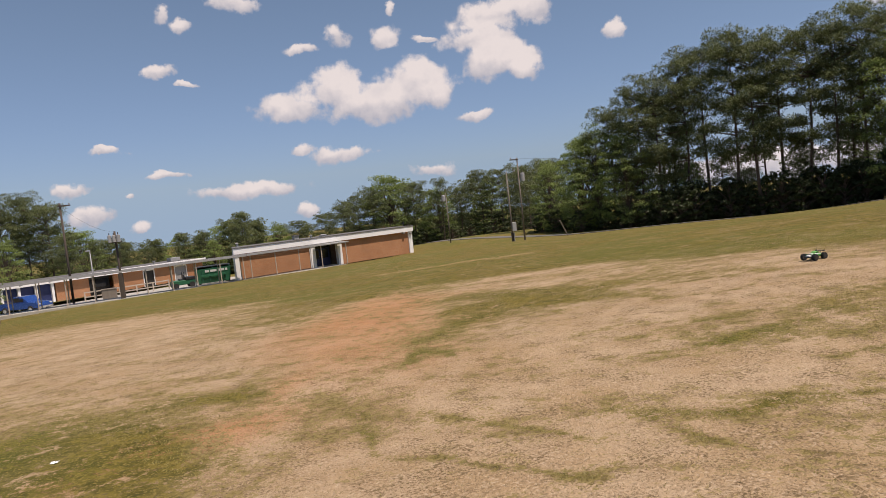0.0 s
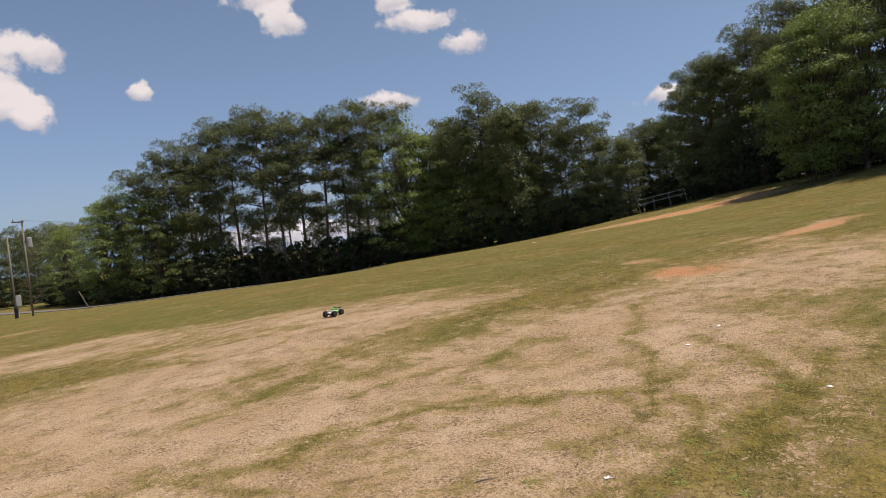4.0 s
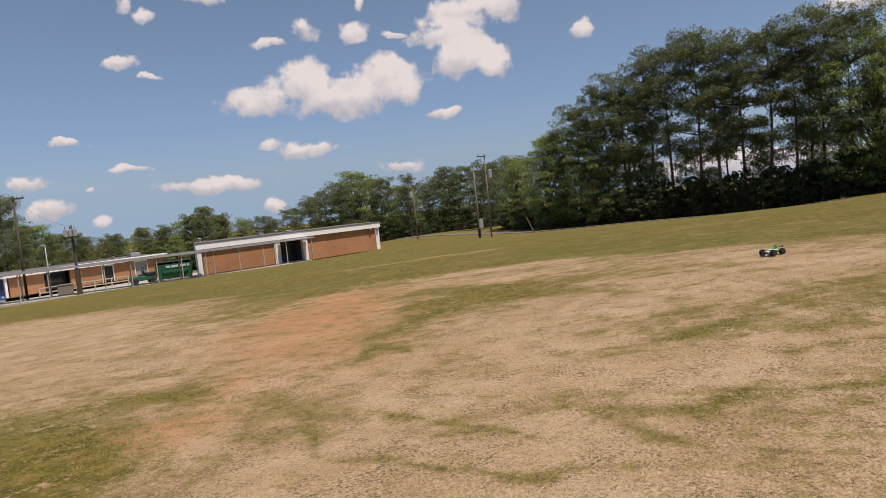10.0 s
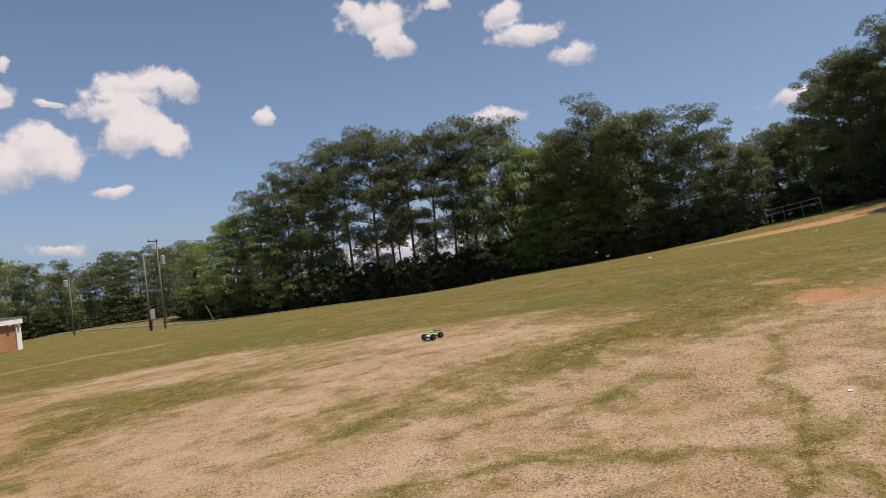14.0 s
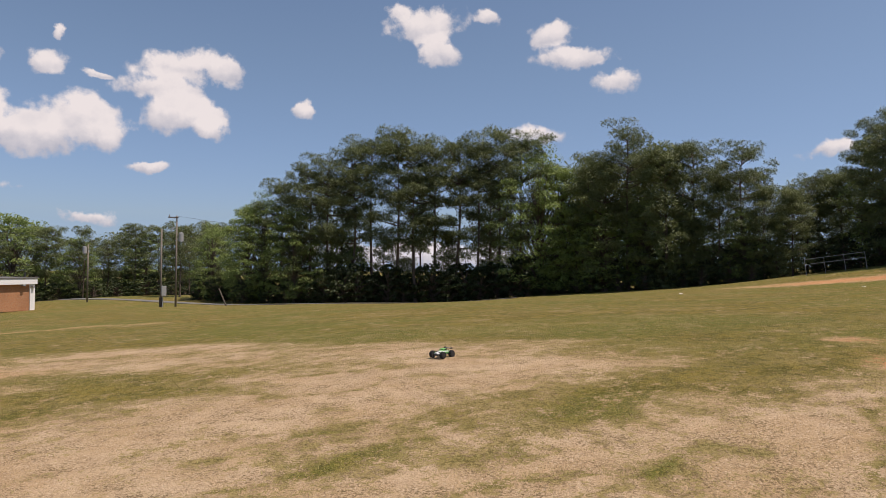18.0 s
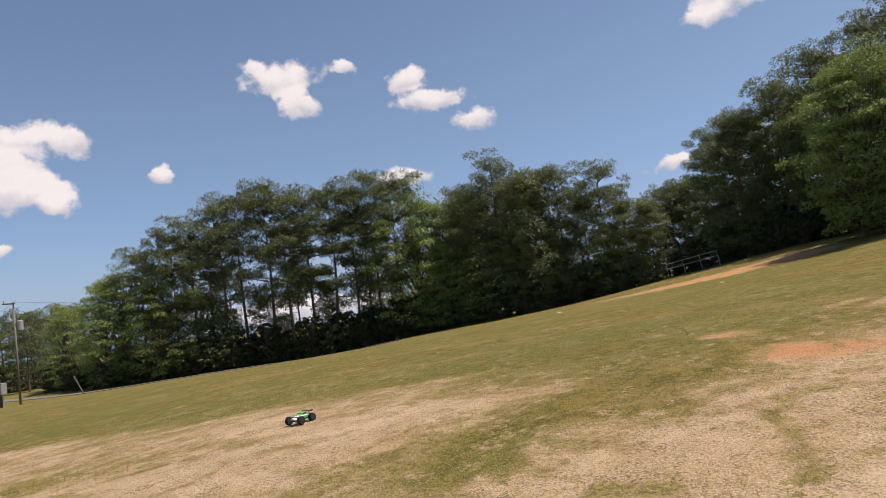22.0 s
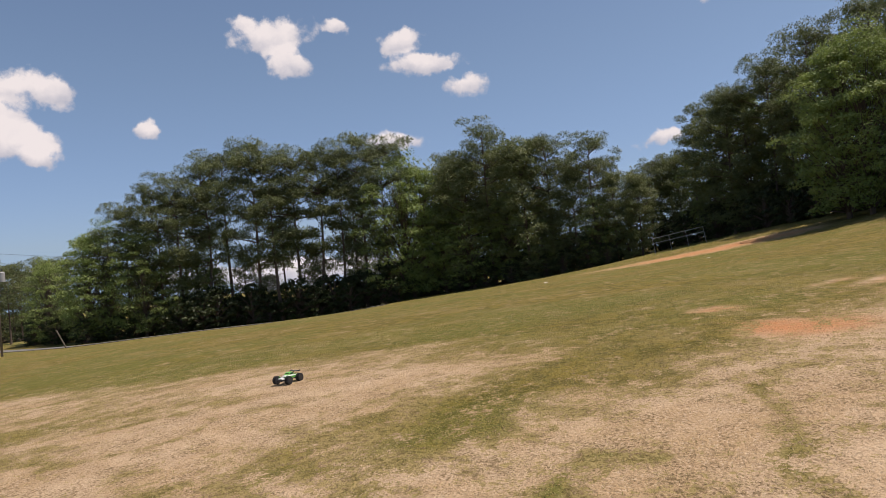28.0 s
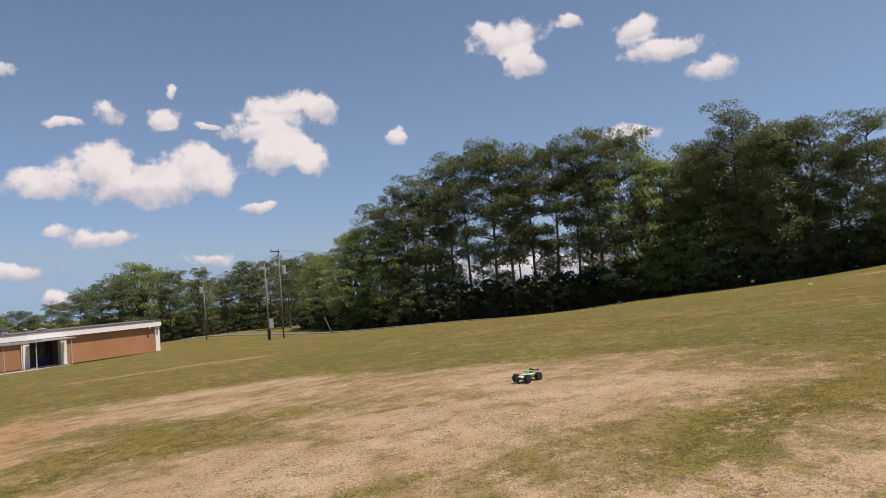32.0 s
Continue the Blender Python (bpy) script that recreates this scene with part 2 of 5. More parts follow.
def ground_surface():
    """Turf, bare sandy soil and red clay, laid out by the two cover layers of the ground."""
    mat, n, l, b = nodes_of("turf_and_bare_soil")
    vec = n.new("ShaderNodeTexCoord").outputs["Object"]
    dirt, clay = n.new("ShaderNodeAttribute"), n.new("ShaderNodeAttribute")
    dirt.attribute_name, clay.attribute_name = "bare", "clay"
    n1, n2 = noise_node(n, l, 0.9, 5, 0.6, vec), noise_node(n, l, 5.0, 6, 0.7, vec)
    n3, n4 = noise_node(n, l, 17.0, 5, 0.7, vec), noise_node(n, l, 70.0, 3, 0.6, vec)
    n5 = noise_node(n, l, 0.16, 4, 0.6, vec)
    n7 = noise_node(n, l, 38.0, 3, 0.6, vec)
    n8 = noise_node(n, l, 2.3, 5, 0.62, vec)
    # turf: olive and straw mixed blade by blade, browner where it thins out
    g1 = mix_node(n, l, range_node(n, l, math_node(n, l, "ADD", math_node(n, l, "MULTIPLY", n2, 0.5), math_node(n, l, "MULTIPLY", n8, 0.5)), 0.42, 0.6), (0.076, 0.066, 0.01), (0.2, 0.15, 0.03))
    g2 = mix_node(n, l, range_node(n, l, n5, 0.4, 0.6, 0.0, 0.75), g1, (0.088, 0.104, 0.015))
    g3 = mix_node(n, l, range_node(n, l, n3, 0.47, 0.62, 0.0, 0.8), g2, (0.07, 0.066, 0.016))
    g3 = mix_node(n, l, range_node(n, l, n7, 0.36, 0.47, 0.75, 0.0), g3, (0.285, 0.214, 0.064))
    dry = math_node(n, l, "ADD", range_node(n, l, n1, 0.48, 0.68, 0.0, 0.5), range_node(n, l, dirt.outputs["Fac"], 0.02, 0.4, 0.0, 0.85))
    g4 = mix_node(n, l, dry, g3, mix_node(n, l, range_node(n, l, n3, 0.42, 0.6), (0.3, 0.228, 0.095), (0.135, 0.1, 0.034)))
    # bare soil: pale sandy clay, smooth between small dead tufts
    s1 = mix_node(n, l, range_node(n, l, n1, 0.36, 0.64), (0.395, 0.273, 0.15), (0.475, 0.347, 0.216))
    s2 = mix_node(n, l, range_node(n, l, n2, 0.45, 0.65, 0.0, 0.45), s1, (0.31, 0.214, 0.127))
    s2 = mix_node(n, l, range_node(n, l, n7, 0.36, 0.46, 0.6, 0.0), s2, (0.56, 0.437, 0.302))
    fleck = math_node(n, l, "MULTIPLY", range_node(n, l, n7, 0.53, 0.6), range_node(n, l, math_node(n, l, "ADD", math_node(n, l, "MULTIPLY", n8, 0.6), math_node(n, l, "MULTIPLY", n2, 0.4)), 0.42, 0.58, 0.05, 1.0))
    s3 = mix_node(n, l, math_node(n, l, "MULTIPLY", fleck, 0.9), s2, (0.135, 0.09, 0.042))
    tuft = math_node(n, l, "MULTIPLY", range_node(n, l, n3, 0.53, 0.61), range_node(n, l, n8, 0.44, 0.6, 0.0, 1.0))
    s4 = mix_node(n, l, math_node(n, l, "MULTIPLY", tuft, 0.8), s3, (0.155, 0.11, 0.05))
    s4 = mix_node(n, l, range_node(n, l, n4, 0.54, 0.66, 0.0, 0.35), s4, (0.17, 0.115, 0.06))
    s5 = mix_node(n, l, math_node(n, l, "MULTIPLY", clay.outputs["Fac"], range_node(n, l, n2, 0.35, 0.65, 1.0, 0.65)), s4, (0.45, 0.2, 0.085))
    edge = math_node(n, l, "ADD", math_node(n, l, "MULTIPLY", math_node(n, l, "SUBTRACT", n7, 0.5), 1.8), math_node(n, l, "MULTIPLY", math_node(n, l, "ADD", math_node(n, l, "SUBTRACT", n3, 0.5), math_node(n, l, "MULTIPLY", math_node(n, l, "SUBTRACT", n2, 0.5), 1.2)), 2.2))
    edge = math_node(n, l, "ADD", edge, math_node(n, l, "MULTIPLY", math_node(n, l, "SUBTRACT", 0.48, n8), 1.3))
    cover = range_node(n, l, math_node(n, l, "ADD", dirt.outputs["Fac"], edge), 0.22, 0.62)
    l.new(mix_node(n, l, cover, g4, s5), b.inputs["Base Color"])
    b.inputs["Roughness"].default_value = 0.95
    b.inputs["Specular IOR Level"].default_value = 0.15
    h = math_node(n, l, "ADD", math_node(n, l, "MULTIPLY", n3, 0.5), math_node(n, l, "MULTIPLY", n7, 0.5))
    bump_node(n, l, b, h, 1.0, 0.06)
    return mat


MAT = {
    "ground": ground_surface(),
    "asphalt": surface("worn_asphalt", (0.171, 0.164, 0.149), (0.097, 0.093, 0.089), 0.9, big=0.8, fine=30),
    "concrete": surface("pale_concrete", (0.447, 0.425, 0.372), (0.313, 0.298, 0.261), 0.85, big=0.5, fine=20),
    "brick": brick_surface("orange_brown_brick", (0.455, 0.205, 0.092), (0.37, 0.16, 0.07), (0.42, 0.285, 0.18)),
    "brick_dark": brick_surface("brown_brick", (0.149, 0.086, 0.052), (0.112, 0.063, 0.041), (0.186, 0.149, 0.119)),
    "white": surface("white_painted_trim", (0.86, 0.86, 0.84), (0.76, 0.75, 0.72), 0.6, big=0.9, fine=9, bump=0.05),
    "roof": surface("grey_roof_membrane", (0.149, 0.142, 0.134), (0.089, 0.086, 0.082), 0.85),
    "dark_metal": surface("dark_bronze_metal", (0.05, 0.045, 0.04), (0.03, 0.028, 0.025), 0.5, 0.3, bump=0.05),
    "grey_metal": surface("galvanised_metal", (0.372, 0.372, 0.365), (0.298, 0.298, 0.291), 0.55, 0.15, fine=20, bump=0.05),
    "tan_paint": surface("weathered_tan_post_paint", (0.5, 0.43, 0.35), (0.36, 0.3, 0.24), 0.7, fine=10, bump=0.05),
    "siding": surface("pale_grey_siding", (0.253, 0.25, 0.231), (0.209, 0.205, 0.19), 0.7, bump=0.05, stretch=(1, 1, 8)),
    "blue_paint": surface("dark_blue_panel_paint", (0.02, 0.035, 0.13), (0.012, 0.02, 0.08), 0.5, bump=0.05),
    "glass": None,
    "wood_pole": surface("weathered_pole_wood", (0.224, 0.194, 0.156), (0.127, 0.104, 0.082), 0.9, fine=8, stretch=(6, 6, 0.6)),
    "wood_dark": surface("creosoted_pole_wood", (0.097, 0.074, 0.056), (0.052, 0.041, 0.031), 0.9, fine=8, stretch=(6, 6, 0.6)),
    "bark": surface("pine_bark", (0.16, 0.115, 0.085), (0.06, 0.045, 0.035), 0.95, big=1.5, fine=9, amount=0.9, bump=0.6, stretch=(3, 3, 0.8)),
    "needles": leaf_surface("pine_needles", (0.19, 0.22, 0.085), (0.08, 0.098, 0.04), (0.13, 0.155, 0.058)),
    # lighter needle tone: sunlit boughs put into the low pines' colour
    "sunlit_needles": leaf_surface("sunlit_pine_needles", (0.21, 0.24, 0.09), (0.095, 0.115, 0.046), (0.15, 0.178, 0.066)),
    "leaves": leaf_surface("broadleaf_foliage", (0.29, 0.36, 0.1), (0.13, 0.18, 0.05), (0.21, 0.28, 0.07)),
    # darker than other leaves: shade under the trees put into the colour
    "shrub": leaf_surface("shade_dark_foliage", (0.065, 0.088, 0.027), (0.03, 0.042, 0.014)),
    "grass": leaf_surface("grass_blades", (0.36, 0.3, 0.1), (0.22, 0.19, 0.055)),
    "weed": leaf_surface("weed_blades", (0.3, 0.34, 0.08), (0.19, 0.22, 0.05)),
    "red_lens": surface("red_tail_lens", (0.35, 0.02, 0.02), (0.25, 0.015, 0.015), 0.3, bump=0.0),
    "dry": leaf_surface("dry_grass_litter", (0.372, 0.276, 0.149), (0.179, 0.123, 0.06)),
    "blue_car": surface("blue_car_paint", (0.03, 0.1, 0.36), (0.02, 0.07, 0.26), 0.25, 0.3, bump=0.0),
    "rubber": surface("black_rubber", (0.03, 0.03, 0.03), (0.018, 0.018, 0.018), 0.8),
    "chrome": surface("bright_metal", (0.7, 0.7, 0.7), (0.55, 0.55, 0.55), 0.25, 0.9, bump=0.0),
    "green_paint": surface("green_enamel", (0.02, 0.15, 0.075), (0.012, 0.09, 0.045), 0.5, bump=0.05),
    "lime": surface("bright_green_shell", (0.13, 0.42, 0.085), (0.09, 0.32, 0.06), 0.35, bump=0.0),
    "shell_white": surface("white_shell", (0.62, 0.63, 0.6), (0.5, 0.5, 0.48), 0.35, bump=0.0),
    "black": surface("black_plastic", (0.03, 0.03, 0.032), (0.018, 0.018, 0.02), 0.45, bump=0.05),
    "paper": surface("white_paper", (0.85, 0.85, 0.83), (0.75, 0.74, 0.72), 0.8, bump=0.1),
}
gm, gn, gl, gb = nodes_of("window_glass")
gb.inputs["Base Color"].default_value, gb.inputs["Roughness"].default_value = (0.02, 0.024, 0.03, 1), 0.06
MAT["glass"] = gm


# ---- building blocks ----
def place(name, m):
    """An Empty at the base of a thing."""
    ob = new(name)
    ob.matrix_basis = m
    return ob


def part(name, bm, mat, parent=None, label="", smooth=False):
    me = bpy.data.meshes.new(name)
    bm.to_mesh(me)
    bm.free()
    me.materials.append(MAT[mat] if isinstance(mat, str) else mat)
    if smooth:
        me.polygons.foreach_set("use_smooth", [True] * len(me.polygons))
    ob = new(name, me)
    ob.parent = parent
    return tagged(ob, label) if label else ob


def raw(name, verts, faces, mat, parent=None, label=""):
    me = bpy.data.meshes.new(name)
    me.from_pydata(verts, [], faces)
    me.materials.append(MAT[mat])
    ob = new(name, me)
    ob.parent = parent
    return tagged(ob, label) if label else ob


def box(bm, x0, x1, y0, y1, z0, z1, bevel=0.0):
    r = bmesh.ops.create_cube(bm, size=1.0, matrix=Matrix.LocRotScale(((x0 + x1) / 2, (y0 + y1) / 2, (z0 + z1) / 2), None, (x1 - x0, y1 - y0, z1 - z0)))
    if bevel:
        es = list({e for v in r["verts"] for e in v.link_edges})
        bmesh.ops.bevel(bm, geom=es, offset=bevel, segments=2, affect="EDGES", profile=0.5)
    return bm


def boxes(*dims, bevel=0.0):
    bm = bmesh.new()
    for d in dims:
        box(bm, *d, bevel=bevel)
    return bm


def rod(bm, a, b, r0, r1=None, sides=10):
    a, b = Vector(a), Vector(b)
    r1 = r0 if r1 is None else r1
    m = Matrix.Translation((a + b) / 2) @ (b - a).to_track_quat("Z", "Y").to_matrix().to_4x4()
    bmesh.ops.create_cone(bm, cap_ends=True, segments=sides, radius1=r0, radius2=r1, depth=(b - a).length, matrix=m)
    return bm


def rods(*specs, sides=10):
    bm = bmesh.new()
    for a, b, *r in specs:
        rod(bm, a, b, *r, sides=sides)
    return bm


def wire(name, pts, radius, mat, parent=None):
    cu = bpy.data.curves.new(name, "CURVE")
    cu.dimensions, cu.bevel_depth, cu.bevel_resolution = "3D", radius, 1
    sp = cu.splines.new("POLY")
    sp.points.add(len(pts) - 1)
    for p, q in zip(sp.points, pts):
        p.co = (*q, 1)
    cu.materials.append(MAT[mat])
    ob = new(name, cu)
    ob.parent = parent
    return ob


def sag(a, b, drop, steps=14):
    a, b = Vector(a), Vector(b)
    return [a.lerp(b, i / steps) - Vector((0, 0, drop * 4 * (i / steps) * (1 - i / steps))) for i in range(steps + 1)]

# ---- ground ----
# heights of the field at known places; a thin plate is laid through them
LEVELS = [
    (26.71, 70.84, -2.9), (38.4, 65.39, -2.7), (45.33, 59.6, -2.6), (50.9, 50.8, -1.6), (54.11, 41.02, -0.8), (55.09, 32.3, 0.1),
    (53.97, 25.81, 0.9), (53.08, 20.11, 1.6), (51.86, 13.88, 2.3), (49.92, 8.12, 2.6), (46.37, 2.87, 3.2), (43.3, -1.63, 3.1),
    (-12, 74, -3.7), (8.7, 86, -3.7), (-27, 56, -3.5), (15.2, 58.3, -2.05), (14.5, 89.6, -3.2), (-22, 66, -3.6),
    (31, 21, 0.2), (0, 0, 0), (4, 0, 0.04), (0, 6, -0.19), (6, 4, 0.05), (10, 4, 0.39),
    (8, 9, 0.2), (2, 12, -0.21), (-4, 8, -0.18), (40.6, 16.3, 0.8), (0, -40, 0.5), (30, -30, 2.5),
    (0, 30, -1.2), (40.2, 11, 1.3), (15, 30, -0.7),
]
LV = np.array(LEVELS)


def plate(r2):
    return 0.5 * r2 * np.log(r2 + 1e-9)


_n = len(LV)
_p = np.c_[np.ones(_n), LV[:, :2]]
_k = plate(((LV[:, None, :2] - LV[None, :, :2]) ** 2).sum(-1)) + 2.0 * np.eye(_n)
PLATE_W = np.linalg.solve(np.block([[_k, _p], [_p.T, np.zeros((3, 3))]]), np.r_[LV[:, 2], 0, 0, 0])


def levels(x, y):
    x, y = np.asarray(x, float), np.asarray(y, float)
    r = np.hypot(x, y)
    az = np.degrees(np.arctan2(x, y))
    brow = 102.0 - 22.0 * np.clip((az - 17) / 8, 0, 1) * np.clip((66 - az) / 8, 0, 1)
    fall = np.clip((r - brow) * 0.075 + np.clip(102.0 - brow, 0, 22) / 22 * np.clip(r - brow + 2.5, 0, 40) * 0.14, 0.0, 24.0)
    s = np.minimum(1.0, 95.0 / np.maximum(r, 1e-6))
    x, y = x * s, y * s
    d = (x[..., None] - LV[:, 0]) ** 2 + (y[..., None] - LV[:, 1]) ** 2
    return plate(d) @ PLATE_W[:-3] + PLATE_W[-3] + PLATE_W[-2] * x + PLATE_W[-1] * y - fall


def level(x, y):
    return float(levels(x, y))


def rough(x, y, cell, seed):
    """Smooth random field of about 0 to 1, one lattice step per cell metres."""
    rng = np.random.default_rng(seed)
    t = rng.random((64, 64))
    u, v = x / cell + 17.3, y / cell + 5.7
    i, j = np.floor(u).astype(int), np.floor(v).astype(int)
    a, b = u - i, v - j
    a, b = a * a * (3 - 2 * a), b * b * (3 - 2 * b)
    g = lambda p, q: t[p % 64, q % 64]
    return (g(i, j) * (1 - a) + g(i + 1, j) * a) * (1 - b) + (g(i, j + 1) * (1 - a) + g(i + 1, j + 1) * a) * b


# worn places: x, y, half length, half width, heading of the length, wear
WORN = [
    (-5.8, 15.5, 9.5, 3.8, -22, 1.0), (-9.0, 23.0, 9.0, 4.6, -38, 0.95), (-1.2, 10.5, 5.0, 2.0, -12, 0.8), (1.6, 5.6, 4.6, 3.6, 30, 0.95), (3.6, 8.4, 3.9, 2.5, 60, 0.9), (5.6, 8.9, 3.7, 2.1, 96, 0.95),
    (4.4, 13.8, 4.6, 1.3, 128, 0.9), (4.65, 16.0, 3.4, 0.95, 131, 0.85), (6.7, 9.0, 3.1, 1.4, 122, 0.95), (7.8, 4.0, 2.3, 1.9, 120, 0.76),
    (11.8, 2.6, 3.8, 1.8, 108, 0.78), (5.4, 5.6, 2.2, 1.3, 70, 0.85), (7.6, 11.2, 3.4, 0.8, 125, 0.6), (3.5, 2.8, 2.7, 2.0, 70, 0.86), (6.0, 2.8, 3.2, 2.3, 100, 0.84),
]
# red clay showing
CLAY = [
    (0.5, 13.2, 5.4, 1.6, 6, 0.78), (-1.4, 6.2, 1.2, 0.6, 70, 0.8), (-0.9, 8.0, 1.2, 0.5, 10, 0.5), (11.0, 4.65, 1.0, 0.6, 130, 1.1), (16.4, 3.5, 2.6, 0.4, 106, 0.9), (15.1, 4.9, 0.9, 0.25, 106, 0.6),
    (12.6, 5.8, 0.7, 0.4, 150, 0.9), (43.2, 17.0, 6.5, 2.0, 159, 1.1), (4.8, 32.5, 4.6, 0.9, 105, 0.6),
]
# strips of turf left standing: x, y to x, y, half width
STRIPS = [
    (-6.5, 6.0, -3.0, 6.6, 1.05), (-2.8, 7.3, -1.3, 7.9, 0.26), (-2.5, 6.4, -2.2, 4.4, 0.5), (2.1, 5.1, 2.9, 4.3, 0.1), (2.7, 6.8, 3.6, 6.3, 0.1),
    (0.2, 6.2, 1.6, 4.6, 0.06),
]

# thin crooked lines of brown turf between the worn lobes
RUTS = [
    (0.12, (2.9, 4.6), (3.61, 4.49), (4.17, 4.38), (4.45, 3.66), (4.61, 3.34), (4.98, 3.28), (5.24, 2.59)),
    (0.13, (4.31, 5.28), (4.85, 5.31), (5.51, 5.13), (5.73, 4.55), (6.64, 4.71), (6.8, 4.32)),
    (0.11, (5.13, 2.96), (4.78, 2.52), (4.57, 2.28), (5.25, 2.52), (6.06, 3.0), (6.89, 3.42), (8.53, 4.27)),
    (0.11, (5.73, 2.73), (5.32, 2.33), (4.97, 1.96), (4.32, 1.65)),
    (0.17, (7.01, 2.71), (6.73, 2.33), (6.12, 1.85), (5.69, 1.56), (5.58, 1.41), (6.06, 1.36), (6.57, 1.47)),
    (0.15, (5.58, 1.41), (5.06, 1.33), (4.85, 1.56), (4.42, 1.69), (4.1, 1.9)), (0.13, (5.05, 1.36), (4.35, 1.31), (3.72, 1.23)),
    (0.38, (5.58, 6.72), (6.28, 6.33), (7.58, 6.59), (8.41, 6.1), (8.66, 5.05)), (0.3, (4.0, 1.5), (3.3, 1.7), (2.7, 1.9)),
    (0.12, (2.7, 8.0), (3.4, 8.2), (4.0, 7.9), (4.9, 7.4)), (0.1, (2.7, 6.8), (3.3, 6.7), (4.1, 6.6), (5.0, 6.6)),
    (0.3, (1.5, 11.6), (2.3, 12.0), (3.5, 11.5)), (0.1, (3.5, 11.5), (4.4, 10.5), (5.7, 10.4), (7.2, 9.6)), (0.09, (4.6, 9.4), (5.6, 9.0), (6.3, 9.3), (7.4, 8.4)),
    (0.16, (0.5, 8.2), (0.9, 8.9), (1.3, 8.3)), (0.3, (0.9, 9.4), (1.8, 10.4), (2.8, 11.4), (3.7, 10.8), (4.8, 9.8)),
    (0.28, (2.1, 5.1), (2.4, 4.7), (2.9, 4.6), (3.3, 4.5)), (0.34, (3.8, 6.75), (4.6, 6.2), (5.3, 5.85), (6.0, 6.0), (6.8, 6.1)),
    (0.09, (-0.1, 5.7), (0.2, 5.1), (0.6, 4.8), (1.0, 4.2), (1.5, 4.0)),
]


def ellipse(x, y, e):
    cx, cy, a, b, h, w = e
    s, c = math.sin(radians(h)), math.cos(radians(h))
    dx, dy = x - cx, y - cy
    return w * np.exp(-1.1 * (((dx * s + dy * c) / a) ** 2 + ((dx * c - dy * s) / b) ** 2) ** 1.5)


def strip(x, y, e):
    x0, y0, x1, y1, w = e
    dx, dy = x1 - x0, y1 - y0
    t = np.clip(((x - x0) * dx + (y - y0) * dy) / (dx * dx + dy * dy), 0, 1)
    return np.exp(-(((x - x0 - t * dx) ** 2 + (y - y0 - t * dy) ** 2) / (w * w)))


def bare_cover(x, y):
    """0 for turf, 1 for bare soil."""
    wx, wy = x + 1.2 * (rough(x, y, 1.7, 3) - 0.5), y + 1.2 * (rough(x, y, 1.7, 4) - 0.5)
    v = np.zeros_like(x)
    for e in WORN:
        v = np.maximum(v, ellipse(wx, wy, e))
    for e in CLAY:
        v = np.maximum(v, 0.9 * ellipse(wx, wy, e))
    # old wheel marks run along one heading: stretched mottling
    s, c = math.sin(radians(118)), math.cos(radians(118))
    u, w = x * s + y * c, x * c - y * s
    mott = 0.5 * rough(u * 0.45, w, 0.6, 5) + 0.5 * rough(u * 0.8, w, 0.2, 6)
    v = v + 0.62 * (mott - 0.5) * np.clip(v * 2.2, 0, 1)
    v = v + 0.22 * (rough(u * 0.4, w, 1.5, 7) - 0.5) + 0.12 * (rough(u * 0.4, w, 0.5, 12) - 0.5)
    for seed, cell, lo in ((13, 1.1, 0.86), (14, 0.7, 0.88)):
        rut = 1 - np.abs(2 * rough(u * 0.22 + 0.5 * rough(x, y, 2.5, 15), w, cell, seed) - 1)
        v = v - 0.3 * np.clip((rut - lo) / (1 - lo), 0, 1) * np.clip(v * 1.5, 0, 1)
    for e in STRIPS:
        v = v - 0.75 * np.clip(v, 0, 1) * strip(wx, wy, e)
    qx, qy = x + 0.35 * (rough(x, y, 0.5, 23) - 0.5), y + 0.35 * (rough(x, y, 0.5, 24) - 0.5)
    for w, *line in RUTS:
        near = np.zeros_like(x)
        for a, c in zip(line[:-1], line[1:]):
            near = np.maximum(near, strip(qx, qy, (*a, *c, w)))
        v = v - 0.74 * np.clip(v, 0, 1) * near
    return np.clip(v, 0, 1)


def clay_cover(x, y):
    wx, wy = x + 1.0 * (rough(x, y, 1.2, 8) - 0.5), y + 1.0 * (rough(x, y, 1.2, 9) - 0.5)
    v = np.zeros_like(x)
    for e in CLAY:
        v = np.maximum(v, ellipse(wx, wy, e))
    return np.clip(v, 0, 1)


def uneven(x, y):
    """The field's level with its small humps."""
    return levels(x, y) + 0.03 * (rough(x, y, 1.3, 11) - 0.5) * np.clip(np.hypot(x, y) / 3, 0, 1)


